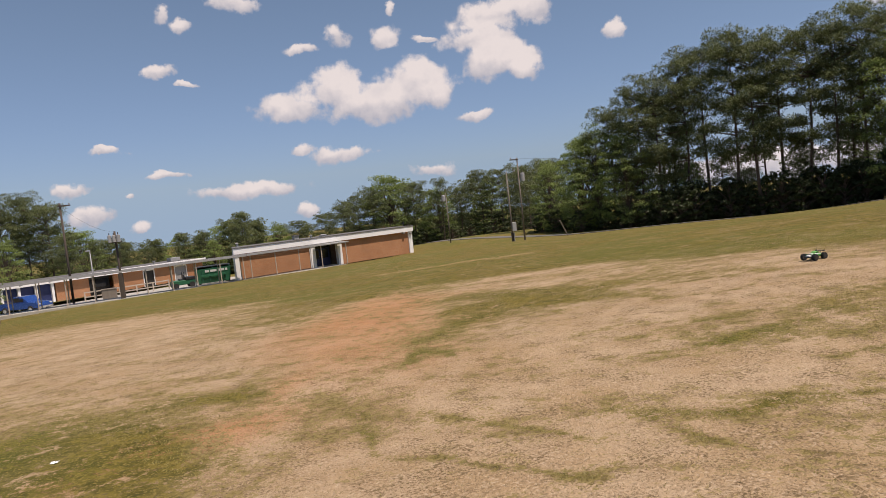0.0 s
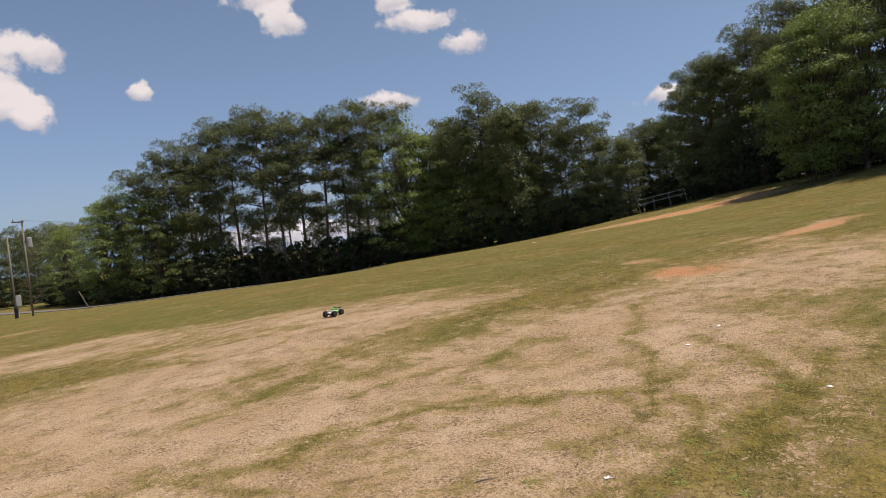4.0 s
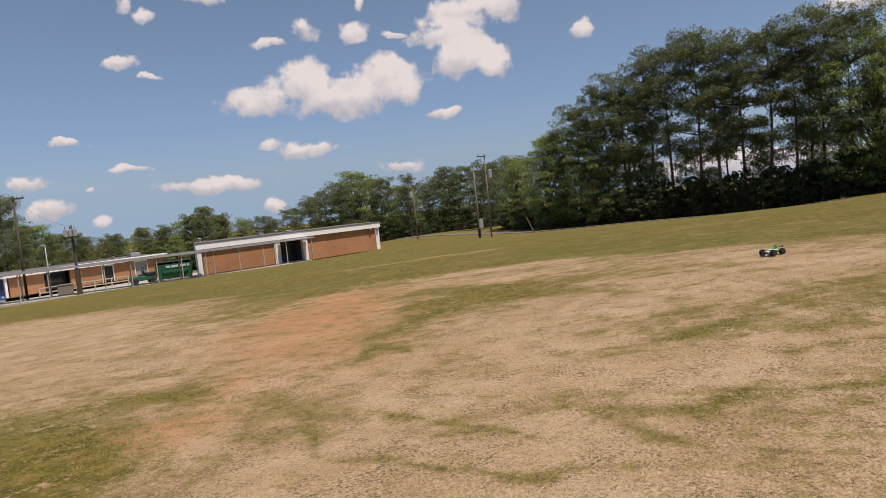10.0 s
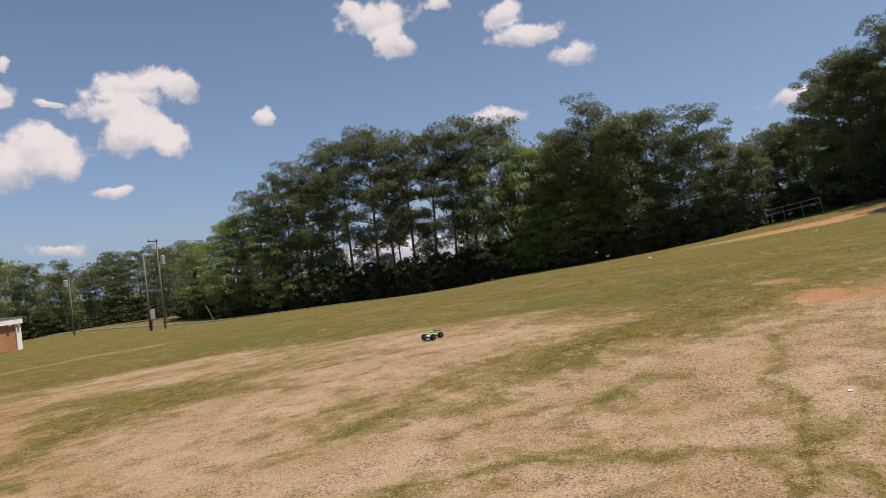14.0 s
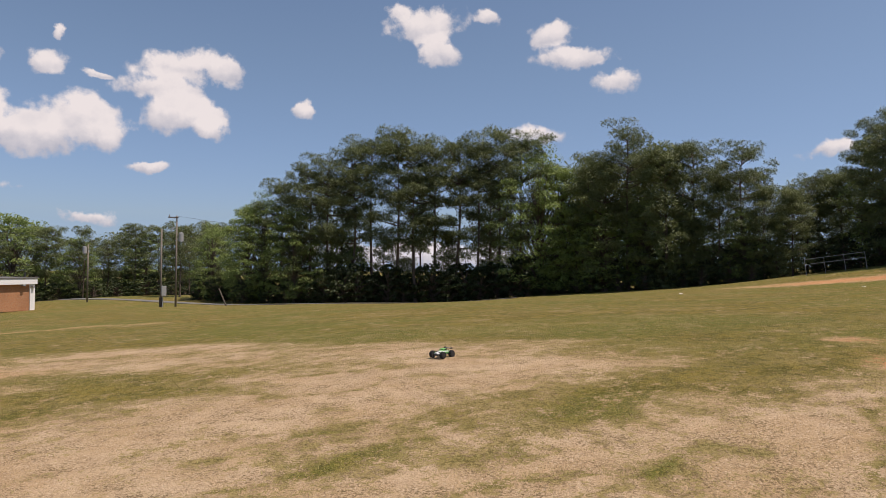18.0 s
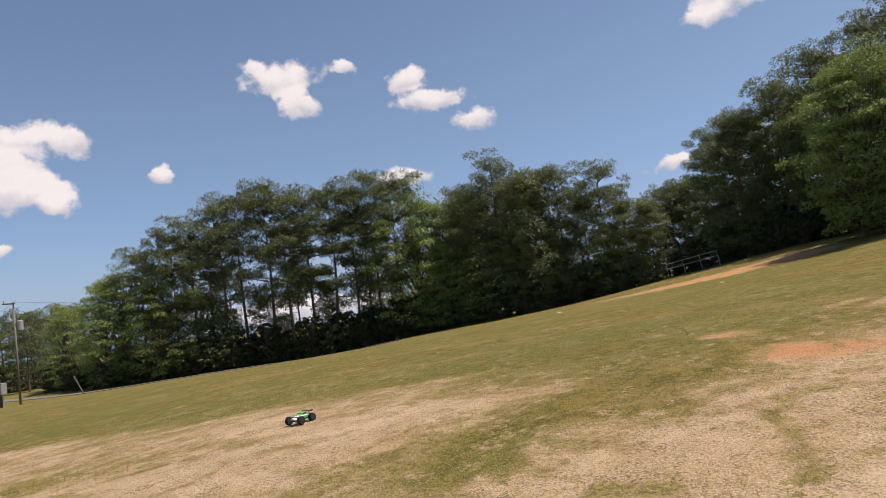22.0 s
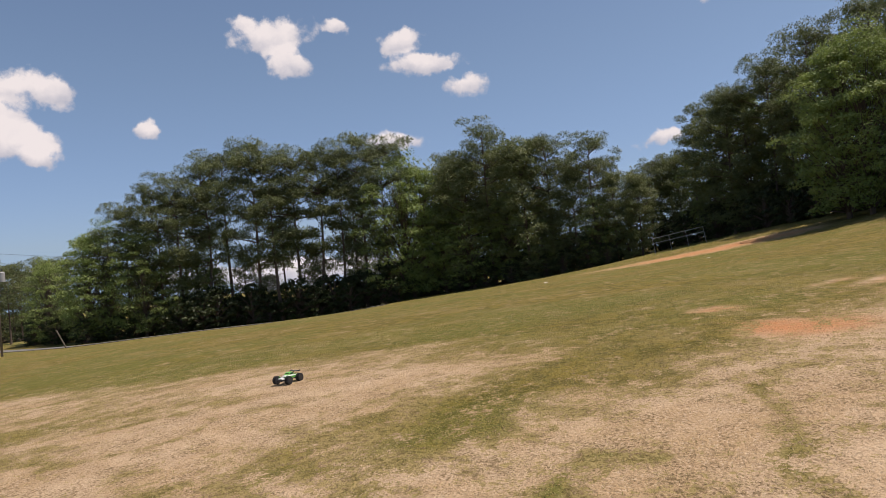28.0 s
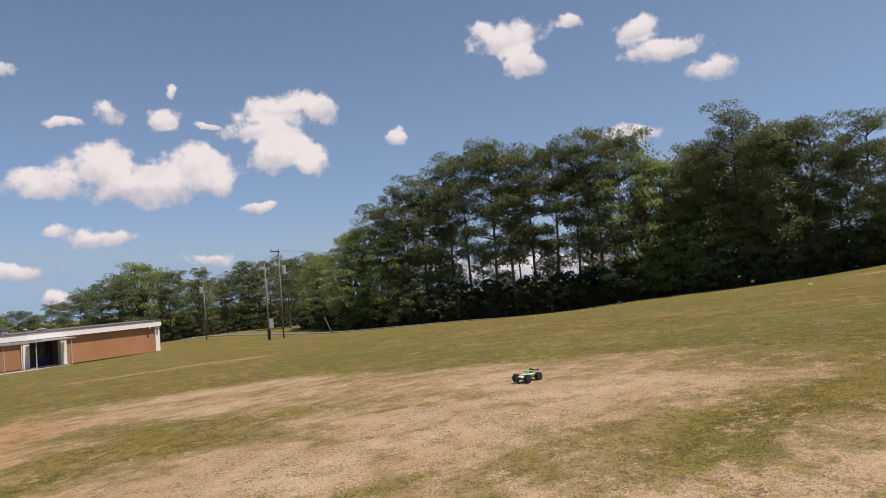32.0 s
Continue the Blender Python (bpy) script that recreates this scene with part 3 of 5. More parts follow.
def build_ground():
    az = np.radians(np.concatenate([np.arange(-34, 108, 0.36), np.arange(108, 326, 4.0)]))
    rad = np.concatenate([[0.0], 0.5 * 1.0235 ** np.arange(0, 367)])
    rad = rad[rad < 2600]
    ca, cr = len(az), len(rad)
    x = (1.4 + rad[:, None] * np.sin(az)[None]).ravel()
    y = (1.3 + rad[:, None] * np.cos(az)[None]).ravel()
    z = uneven(x, y)
    verts = np.c_[x, y, z]
    i = np.arange(cr - 1)[:, None] * ca
    j = np.arange(ca)[None]
    k = (j + 1) % ca
    faces = np.stack([i + j, i + k, i + ca + k, i + ca + j], -1).reshape(-1, 4)
    me = bpy.data.meshes.new("ground")
    me.from_pydata(verts.tolist(), [], faces.tolist())
    me.flip_normals()
    for nm, v in (("bare", bare_cover(x, y)), ("clay", clay_cover(x, y))):
        at = me.attributes.new(nm, "FLOAT", "POINT")
        at.data.foreach_set("value", v.astype(np.float32))
    me.materials.append(MAT["ground"])
    me.polygons.foreach_set("use_smooth", [True] * len(me.polygons))
    return tagged(new("ground", me), "patchy green turf worn to pale sandy soil and red clay", "ground", kind="structure")


build_ground()


def ribbon(name, pts, width, lift, mat, label, category):
    """A strip of paving over the ground, a few centimetres thick."""
    verts, faces = [], []
    fine = []
    for a, b in zip(pts[:-1], pts[1:]):
        steps = max(2, int(math.dist(a, b) / 1.5))
        fine += [(a[0] + (b[0] - a[0]) * i / steps, a[1] + (b[1] - a[1]) * i / steps) for i in range(steps)]
    fine.append(pts[-1])
    for i, p in enumerate(fine):
        a, b = fine[max(i - 1, 0)], fine[min(i + 1, len(fine) - 1)]
        d = Vector((b[0] - a[0], b[1] - a[1])).normalized()
        for s, dz in ((-0.5, -0.1), (-0.5, lift), (0.5, lift), (0.5, -0.1)):
            q = (p[0] - d.y * width * s, p[1] + d.x * width * s)
            verts.append((*q, level(*q) + dz))
    for i in range(len(fine) - 1):
        for k in range(3):
            faces.append((4 * i + k, 4 * i + k + 1, 4 * i + 5 + k, 4 * i + 4 + k))
    return tagged(raw(name, verts, faces, mat), label, category, kind="structure")


def polar(az, d):
    """A place by its heading from the middle of the walk and its distance."""
    return (1.4 + d * math.sin(radians(az)), 1.3 + d * math.cos(radians(az)))


ribbon("road", [polar(2, 112), polar(9, 96), polar(14, 84), polar(19, 74.5), polar(25, 71.5), polar(32, 70.5), polar(38, 69), polar(43, 67)], 1.7, 0.05, "asphalt", "narrow pale worn asphalt lane along the wood", "road")
ribbon("pavement", [(-42, 74), (-24, 81), (-12.5, 86)], 17.0, 0.06, "concrete", "pale concrete yard behind the covered walkway", "pavement")


# ---- trees ----
def quads(centres, dirs, ups, ln, wd):
    """Small leaf-shaped quads from arrays of centres, directions, widths."""
    side = np.cross(dirs, ups)
    side /= np.linalg.norm(side, axis=1)[:, None] + 1e-9
    a, b = centres - dirs * ln[:, None] * 0.5, centres + dirs * ln[:, None] * 0.5
    mid = centres + ups * (ln * 0.06)[:, None]
    v = np.stack([a, mid - side * wd[:, None] * 0.5, b, mid + side * wd[:, None] * 0.5], 1).reshape(-1, 3)
    f = np.arange(len(v)).reshape(-1, 4)
    return v, f


def sprays_of(centres, dirs, ups, ln, wd):
    """Needle sprays: slim triangles that open outward from a clump."""
    side = unit(np.cross(dirs, ups)) * wd[:, None] * 0.5
    b = centres + dirs * ln[:, None]
    v = np.stack([centres, b - side, b + side], 1).reshape(-1, 3)
    return v, np.arange(len(v)).reshape(-1, 3)


def unit(v):
    return v / (np.linalg.norm(v, axis=-1, keepdims=True) + 1e-9)


def limb_mesh(paths, thin=4):
    """Tapered tubes along paths of (point, radius)."""
    verts, faces = [], []
    for n, path in enumerate(paths):
        base, sides = len(verts), 8 if n == 0 else thin
        for i, (p, r) in enumerate(path):
            q = path[min(i + 1, len(path) - 1)][0] - path[max(i - 1, 0)][0]
            q = q / (np.linalg.norm(q) + 1e-9)
            s = np.cross(q, (0.3, 0.9, 0.2))
            s /= np.linalg.norm(s) + 1e-9
            t = np.cross(q, s)
            for k in range(sides):
                a = 2 * math.pi * k / sides
                verts.append(tuple(p + r * (math.cos(a) * s + math.sin(a) * t)))
        for i in range(len(path) - 1):
            for k in range(sides):
                m = (k + 1) % sides
                faces.append((base + i * sides + k, base + i * sides + m, base + (i + 1) * sides + m, base + (i + 1) * sides + k))
    return verts, faces


def clump_cards(rng, cen, rad, per, flat, ln, wd, loose, low=-0.45, splay=0.0):
    """Small sprays laid over rounded clumps, lit tops above shaded undersides."""
    c, r = np.repeat(cen, per, 0), np.repeat(rad, per)[:, None]
    q = rng.normal(0, 1, c.shape)
    q[:, 2] = np.where(unit(q)[:, 2] < low, -0.6 * q[:, 2], q[:, 2])
    q = unit(q)
    pos = c + q * r * rng.uniform(0.6, 1.0, (len(c), 1)) * np.array([1, 1, flat])
    nrm = unit(q * np.array([1, 1, 1.3]) + rng.normal(0, loose, c.shape) + np.array([0, 0, 0.25]))
    d = unit(unit(np.cross(nrm, rng.normal(0, 1, c.shape))) + splay * q)
    n = len(c)
    return pos, d, nrm, rng.uniform(*ln, n), rng.uniform(*wd, n)


def conifer(name, seed, height, bare, spread, label, per=180, mat="needles", clump=0.82, peak=0.45, step=0.066, fine=1.0):
    """A pine: bent tapered trunk, limbs in loose whorls, tufts of needles in rounded clumps at the limbs' ends."""
    rng = np.random.default_rng(seed)
    tree = place(name, Matrix())
    bend = rng.normal(0, 0.3, 2)
    axis = lambda t: np.array([bend[0] * t * t, bend[1] * math.sin(t * 3), t * height])
    r0 = 0.0095 * height + 0.03
    trunk = [(axis(t), r0 * (1 - 0.9 * t) * (1.35 if t == 0 else 1)) for t in np.linspace(0, 0.97, 12)]
    paths, cen, rad = [trunk], [], []
    # a few dead stubs below the crown
    for _ in range(9 if bare > 0.2 else 0):
        p0, a = axis(rng.uniform(0.18, bare)), rng.random() * 6.283
        ln = rng.uniform(0.5, 1.8)
        paths.append([(p0, 0.03), (p0 + ln * np.array([math.cos(a), math.sin(a), rng.uniform(-0.2, 0.25)]), 0.01)])
    z, turn = bare, rng.random() * 6.283
    while z < 0.985:
        up = (z - bare) / (1 - bare)
        dome = math.sqrt(max(0.0, 1 - ((up - peak) / (1.03 - peak)) ** 2)) if up > peak else 0.45 + 0.55 * up / peak
        reach = spread * dome + 0.25
        for _ in range(5 if up > 0.75 else 4 if up > 0.35 else 3):
            turn += 2.4 + rng.uniform(-0.5, 0.5)
            ln = reach * rng.uniform(0.5, 1.12)
            rise = rng.uniform(-0.15, 0.25) + 0.6 * up * up
            p0 = axis(min(0.96, z + rng.uniform(-0.04, 0.04)))
            d = np.array([math.cos(turn), math.sin(turn), rise])
            side = np.array([-math.sin(turn), math.cos(turn), 0.1])
            at = lambda s: p0 + d * ln * s + np.array([0, 0, 0.09 * ln * s * s])
            paths.append([(at(s), max(0.012, 0.024 * ln * (1 - 0.8 * s))) for s in (0, 0.5, 1.0)])
            cen.append(at(1.0))
            rad.append(clump * rng.uniform(0.85, 1.4))
            for s in np.arange(0.5, 0.95, 1.25 / max(ln, 1.1)):
                e = rng.choice((-1, 1))
                p = at(s) + side * e * rng.uniform(0.2, 0.5) * ln * (1.15 - 0.6 * s)
                paths.append([(at(s - 0.12), 0.018), (p, 0.008)])
                cen.append(p)
                rad.append(clump * rng.uniform(0.6, 1.05))
        z += step * rng.uniform(0.75, 1.25)
    cen.append(axis(0.985))
    rad.append(clump * 0.8)
    v, f = sprays_of(*clump_cards(rng, np.array(cen), np.array(rad), per, 0.72, (0.2 * fine, 0.36 * fine), (0.05 * fine, 0.105 * fine), 0.5, -0.4, 0.4))
    raw("trunk", *limb_mesh(paths), "bark", tree)
    raw("crown", v.tolist(), f.tolist(), mat, tree)
    return tagged(tree, label, "tree")


def broadleaf(name, seed, height, width, label, mat="leaves", low=0.05, leaf=0.19, count=13000):
    """A broad-leaved tree: forked trunk and a crown of many leafy clumps with gaps."""
    rng = np.random.default_rng(seed)
    tree = place(name, Matrix())
    trunk = [(np.array([0.1 * math.sin(3 * t), 0.1 * t, t * height * 0.8]), (0.012 * height + 0.05) * (1 - 0.85 * t)) for t in np.linspace(0, 1, 9)]
    paths, cen = [trunk], []
    blobs = 92 if height > 5 else 30
    for i in range(blobs):
        t = low + (1 - low) * (i + 0.5) / blobs
        prof = math.sin(math.pi * min(1, (t - low) / (1 - low) * 0.86 + 0.12)) ** 0.7
        a = i * 2.4 + rng.uniform(-0.5, 0.5)
        r = width * prof * rng.uniform(0.45, 1.0)
        p = np.array([r * math.cos(a), r * math.sin(a), t * height * rng.uniform(0.93, 1.03)])
        cen.append((p, rng.uniform(0.55, 1.05) * (0.35 + 0.075 * height)))
        s = max(0.05, t - 0.22)
        b = np.array([0, 0, s * height * 0.75])
        paths.append([(b, 0.06), ((b + p) / 2 + np.array([0, 0, 0.1]), 0.035), (p, 0.012)])
    pos, d, n, ln, wd = clump_cards(rng, np.array([p for p, _ in cen]), np.array([r for _, r in cen]), count // blobs, 0.6, (0.8 * leaf, 1.5 * leaf), (0.4 * leaf, 0.7 * leaf), 0.55, -0.3, 0.3)
    v, f = quads(pos, d, n, ln, wd)
    raw("trunk", *limb_mesh(paths), "bark", tree)
    raw("crown", v.tolist(), f.tolist(), mat, tree)
    return tagged(tree, label, "tree")


def real_height(ob):
    return max(v.co.z for c in ob.children for v in c.data.vertices)


PINES = [
    (conifer("pine_tree", 1, 17.0, 0.35, 3.9, "tall dark green pine with a rounded crown at the wood's edge")),
    (conifer("pine_tree", 2, 17.0, 0.42, 3.6, "tall pine with a long bare trunk and an open high crown")),
    (conifer("pine_tree", 3, 17.0, 0.28, 3.4, "tall pine with a ragged dark green crown and dead lower limbs", step=0.072)),
    (conifer("pine_tree", 14, 17.0, 0.48, 3.3, "tall pine with a compact rounded crown on a bare trunk", peak=0.55)),
    (conifer("pine_tree", 15, 17.0, 0.3, 2.9, "slim tall pine with a narrow tiered crown", peak=0.25, step=0.085)),
]
LOW_PINES = [
    (conifer("pine_tree", 4, 13.0, 0.08, 2.9, "younger pine with boughs almost to the ground", 150, "sunlit_needles", peak=0.2)),
    (conifer("cedar_tree", 5, 11.0, 0.04, 2.3, "dense cedar with foliage down to the grass", 150, "sunlit_needles", clump=0.7, peak=0.15)),
]
BROAD = [
    (broadleaf("broadleaf_tree", 6, 13.0, 4.2, "bright green broad-leaved tree at the wood's edge")),
    (broadleaf("broadleaf_tree", 7, 11.0, 3.4, "leafy green hardwood standing among the pines")),
]
SHRUBS = [
    (broadleaf("shrub", 8, 3.2, 2.0, "leafy shrub with tree shade put into its dark colour", "shrub", 0.02, 0.3, 850)),
]
# the same kinds with coarser foliage, for what stands behind
BACK_PINES = [
    (conifer("pine_tree", 21, 17.0, 0.35, 3.8, "tall dark green pine standing deep in the wood", 42, fine=2.0)),
    (conifer("pine_tree", 22, 17.0, 0.45, 3.4, "tall pine with a high open crown deep in the wood", 42, fine=2.0)),
    (conifer("pine_tree", 23, 17.0, 0.28, 3.2, "ragged tall pine standing among others", 42, fine=2.0, step=0.075)),
]
BACK_LOW = [
    (conifer("pine_tree", 24, 13.0, 0.08, 2.9, "young bushy pine in the shade of taller trees", 36, "sunlit_needles", peak=0.2, fine=2.0)),
    (conifer("cedar_tree", 25, 11.0, 0.04, 2.3, "bushy cedar growing between the trunks", 36, "sunlit_needles", clump=0.7, peak=0.15, fine=2.0)),
]
BACK_BROAD = [
    (broadleaf("broadleaf_tree", 26, 13.0, 4.2, "leafy green hardwood standing back in the wood", leaf=0.3, count=4200)),
    (broadleaf("broadleaf_tree", 27, 11.0, 3.4, "young leafy hardwood among the trunks", leaf=0.3, count=4200)),
]
PINES, LOW_PINES, BROAD, SHRUBS, BACK_PINES, BACK_LOW, BACK_BROAD = ([(ob, real_height(ob)) for ob in k] for k in (PINES, LOW_PINES, BROAD, SHRUBS, BACK_PINES, BACK_LOW, BACK_BROAD))
for ob, _ in SHRUBS:
    ob["category"] = "shrub"

# skyline of the wood: azimuth, elevation of the tree tops, distance of its edge
SKYLINE = np.array([
    (14, 3.6, 92), (17, 4.0, 84), (19.4, 4.4, 78), (22.8, 6.9, 75), (26.5, 8.8, 74), (28.6, 10.3, 74), (32.7, 11.3, 74), (36.6, 10.6, 73),
    (41.7, 11.4, 72), (48, 10.0, 69), (52.5, 11.5, 66), (57, 9.6, 64), (61.7, 9.3, 61), (64.4, 7.8, 60), (66.3, 7.2, 66), (68.8, 8.9, 62),
    (71.3, 11.2, 57), (75, 13.5, 53), (78.6, 15.0, 51), (81.8, 16.2, 49), (84, 17.0, 47), (87, 18.2, 45), (90, 21.0, 43), (94, 23.5, 42), (98, 24.0, 41), (106, 22.0, 40), (125, 20.0, 42),
])
used = set()


def plant(kind, x, y, h, rng, turn=None, group="wood", wide=1.0):
    """A tree of the given kind and height; the first of a kind is used itself."""
    ob, h0 = kind
    s = h / h0
    m = Matrix.LocRotScale((x, y, level(x, y) - 0.08), Euler((0, 0, rng.random() * 6.283 if turn is None else turn)), (wide * s * rng.uniform(0.9, 1.12), wide * s * rng.uniform(0.9, 1.12), s))
    if ob.name in used:
        t = copy_thing(ob, m @ Matrix.Diagonal((*(1 / v for v in ob.scale), 1)))
    else:
        used.add(ob.name)
        ob.matrix_basis = m
        t = ob
    return tagged(t, group=group)


def top_height(az, d, x, y):
    return 1.6 + d * math.tan(radians(float(np.interp(az, SKYLINE[:, 0], SKYLINE[:, 1])))) - level(x, y)


rng = np.random.default_rng(21)
# edge row: az, kind, share of the skyline's height
EDGE = [
    (17.5, "b", 0.9), (20.2, "b", 0.98), (21.6, "b", 1.0), (22.8, "p", 1.0), (24.0, "b", 0.8), (25.2, "p", 0.98), (26.8, "p", 1.0), (28.6, "p", 1.0),
    (30.6, "p", 1.0), (32.6, "p", 1.0), (34.3, "p", 0.96), (36.0, "p", 0.98), (37.6, "p", 1.0), (39.6, "p", 0.97), (41.5, "p", 1.0), (43.4, "p", 0.98),
    (45.0, "b", 0.97), (46.8, "b", 0.86), (48.2, "b", 0.6), (49.0, "p", 0.9), (50.6, "l", 0.85), (52.4, "p", 1.0), (53.8, "b", 0.6), (55.4, "l", 0.98), (56.6, "b", 0.5), (57.6, "p", 1.02),
    (59.4, "l", 0.8), (61.4, "p", 1.04), (62.6, "l", 0.75), (63.6, "l", 0.55), (64.6, "l", 0.8), (65.6, "p", 0.95),
    (66.4, "l", 0.95), (67.6, "l", 0.9), (69.0, "p", 0.98), (70.3, "p", 1.0), (71.6, "l", 1.0), (73.0, "p", 0.97), (74.6, "p", 1.0), (76.0, "l", 0.7), (77.4, "p", 1.0),
    (79.0, "b", 0.86), (80.4, "b", 0.92), (81.6, "p", 0.98), (82.6, "b", 0.8), (84.0, "p", 0.98), (86.4, "p", 0.98), (87.6, "l", 0.7), (89.4, "p", 0.98), (91.2, "p", 1.0), (92.4, "b", 0.6), (94.0, "p", 1.0), (97.0, "p", 1.0), (101.0, "p", 1.0), (106.0, "p", 1.0),
]
GROWTH = {"p": 1.05, "l": 1.03, "b": 1.02}
KINDS = {"p": PINES, "l": LOW_PINES, "b": BROAD}
for i, (az, kind, share) in enumerate(EDGE):
    d = float(np.interp(az, SKYLINE[:, 0], SKYLINE[:, 2])) + rng.uniform(1.5, 3.5)
    if kind == "b" and 75 < az < 84:
        d -= 6.0
    x, y = polar(az, d)
    choice = KINDS[kind]
    plant(choice[i % len(choice)], x, y, share * GROWTH[kind] * top_height(az, d, x, y), rng)
# rows behind
for row, (back, lo, hi) in enumerate(((6.0, 0.84, 0.97), (12.0, 0.8, 0.95))):
    az = 15.0 + row * 0.7
    while az < 112:
        thin = 29 < az < 44.5
        d = float(np.interp(az, SKYLINE[:, 0], SKYLINE[:, 2])) + back + rng.uniform(-1.5, 1.5)
        x, y = polar(az, d)
        if not (thin and (row > 0 or rng.random() < 0.15)) and not (row > 0 and rng.random() < (0.7 if az < 62 else 0.45)):
            mix = rng.random()
            kind = BACK_PINES if mix < 0.6 or thin else BACK_LOW if mix < 0.86 else BACK_BROAD
            plant(kind[rng.integers(3) if thin else rng.integers(len(kind))], x, y, rng.uniform(lo, hi) * (0.9 if thin else 1.0) * top_height(az, d, x, y), rng)
        az += rng.uniform(2.4, 3.8) * (1.25 if row else 1.0)
# young growth between the trunks
for row, back in enumerate((2.5, 7.5)):
    az = 18.0 + row
    while az < 104:
        d = float(np.interp(az, SKYLINE[:, 0], SKYLINE[:, 2])) + back + rng.uniform(-1.0, 1.5)
        x, y = polar(az, d)
        gap = 27 < az < 43.5
        if not (gap and (row or rng.random() < 0.5)) and not 63.5 < az < 66.5:
            kind = BACK_LOW if rng.random() < 0.55 else BACK_BROAD
            plant(kind[rng.integers(2)], x, y, rng.uniform(0.3, 0.6) * (0.75 if gap else 1.0) * top_height(az, d, x, y), rng, group="young growth", wide=1.1)
        az += rng.uniform(2.2, 4.2)
# saplings in the open stretch
az = 28.6
while az < 44:
    d = float(np.interp(az, SKYLINE[:, 0], SKYLINE[:, 2])) + rng.uniform(3.0, 9.0)
    x, y = polar(az, d)
    kind = BACK_LOW if rng.random() < 0.5 else BACK_BROAD
    plant(kind[rng.integers(2)], x, y, rng.uniform(0.3, 0.5) * top_height(az, d, x, y), rng, group="young growth", wide=0.85)
    az += rng.uniform(2.2, 3.8)
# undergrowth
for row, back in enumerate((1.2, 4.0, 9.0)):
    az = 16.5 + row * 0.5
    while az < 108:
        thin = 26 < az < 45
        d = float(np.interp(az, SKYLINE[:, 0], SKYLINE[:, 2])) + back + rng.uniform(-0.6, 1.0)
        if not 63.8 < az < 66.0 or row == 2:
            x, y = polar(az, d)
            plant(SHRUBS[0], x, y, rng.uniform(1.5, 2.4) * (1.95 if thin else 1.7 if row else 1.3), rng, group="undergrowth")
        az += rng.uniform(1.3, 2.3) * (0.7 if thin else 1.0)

def spread(az):
    """Headings in the yard, opened a little towards its far end."""
    return az - 0.13 * max(0.0, -az - 10.5)


# far trees behind the school
FAR_TOPS = np.array([(-31, 3.8), (-28, 4.2), (-25, 4.6), (-23.2, 4.2), (-21.8, 2.4), (-19.6, 0.6), (-17.5, 0.4), (-15.4, 0.2), (-12.4, 0.6), (-10.4, 1.2), (-8.7, 1.4), (-7.0, 0.9), (-4.8, 0.6), (-1.9, 1.0), (0.5, 2.3), (2.4, 3.1), (4.6, 3.7), (6.0, 3.0), (7.2, 2.2), (9.2, 2.0), (10.4, 2.8), (13.2, 3.1), (15, 3.1), (18, 3.4)])
for row, (dist, share) in enumerate(((118, 1.0), (128, 0.95))):
    az = -31.0 + 0.6 * row
    while az < 19:
        d = dist + rng.uniform(-3, 3)
        x, y = polar(az, d)
        h = (1.6 + d * math.tan(radians(float(np.interp(az, FAR_TOPS[:, 0], FAR_TOPS[:, 1])))) - level(x, y)) * share * rng.uniform(0.93, 1.04)
        mix = rng.random()
        kind = BACK_PINES if mix < (0.85 if az < -20 else 0.35 if az < 0 else 0.85) else BACK_LOW if mix < (0.8 if az < 0 else 0.95) else BACK_BROAD
        if row == 0:
            kind = PINES if kind is BACK_PINES else LOW_PINES if kind is BACK_LOW else BROAD
        plant(kind[rng.integers(len(kind))], x, y, max(h, 4.5), rng, group="far trees", wide=1.15)
        if row < 2:
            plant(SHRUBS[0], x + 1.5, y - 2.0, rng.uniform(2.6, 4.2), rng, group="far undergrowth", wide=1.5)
        if az < 1:
            x, y = polar(az + 0.7, d + 7)
            plant(BACK_BROAD[rng.integers(2)], x, y, rng.uniform(4.5, 6.0), rng, group="far trees", wide=1.5)
        az += rng.uniform(1.2, 2.2)
# a dark low belt closing the view behind the poles
for k in range(15):
    x, y = polar(0.6 + 1.15 * k, 134 + rng.uniform(-2, 2))
    plant(BACK_LOW[rng.integers(len(BACK_LOW))], x, y, rng.uniform(5.5, 7.0), rng, group="far trees", wide=1.6)
for az, d, h, kind in ((-30.0, 86, 8.6, BROAD[0]), (-28.0, 84, 8.0, BROAD[1]), (-26.2, 100, 9.5, BROAD[0]), (-22.2, 104, 9.2, LOW_PINES[0]), (-20.2, 108, 8.2, PINES[4]),
                       (-18.5, 108, 8.0, PINES[4]), (-16.6, 110, 6.6, PINES[2]), (-11.6, 100, 5.6, BROAD[1]), (-9.2, 100, 9.2, LOW_PINES[0]), (8.1, 112, 11.4, PINES[3])):
    x, y = polar(az, d)
    plant(kind, x, y, h, rng, group="trees behind the school")


# ---- school building ----
def frame_at(x, y, angle, z=None):
    """A pose on the ground, turned by angle degrees."""
    return pose(x, y, level(x, y) if z is None else z, 0, 0, angle)


def slab(corners, z0, z1):
    """A flat plate with the given plan, from z0 to z1."""
    bm = bmesh.new()
    lo, hi = ([bm.verts.new((x, y, z)) for x, y in corners] for z in (z0, z1))
    bm.faces.new(lo[::-1])
    bm.faces.new(hi)
    for i in range(len(lo)):
        j = (i + 1) % len(lo)
        bm.faces.new((lo[i], lo[j], hi[j], hi[i]))
    return bm


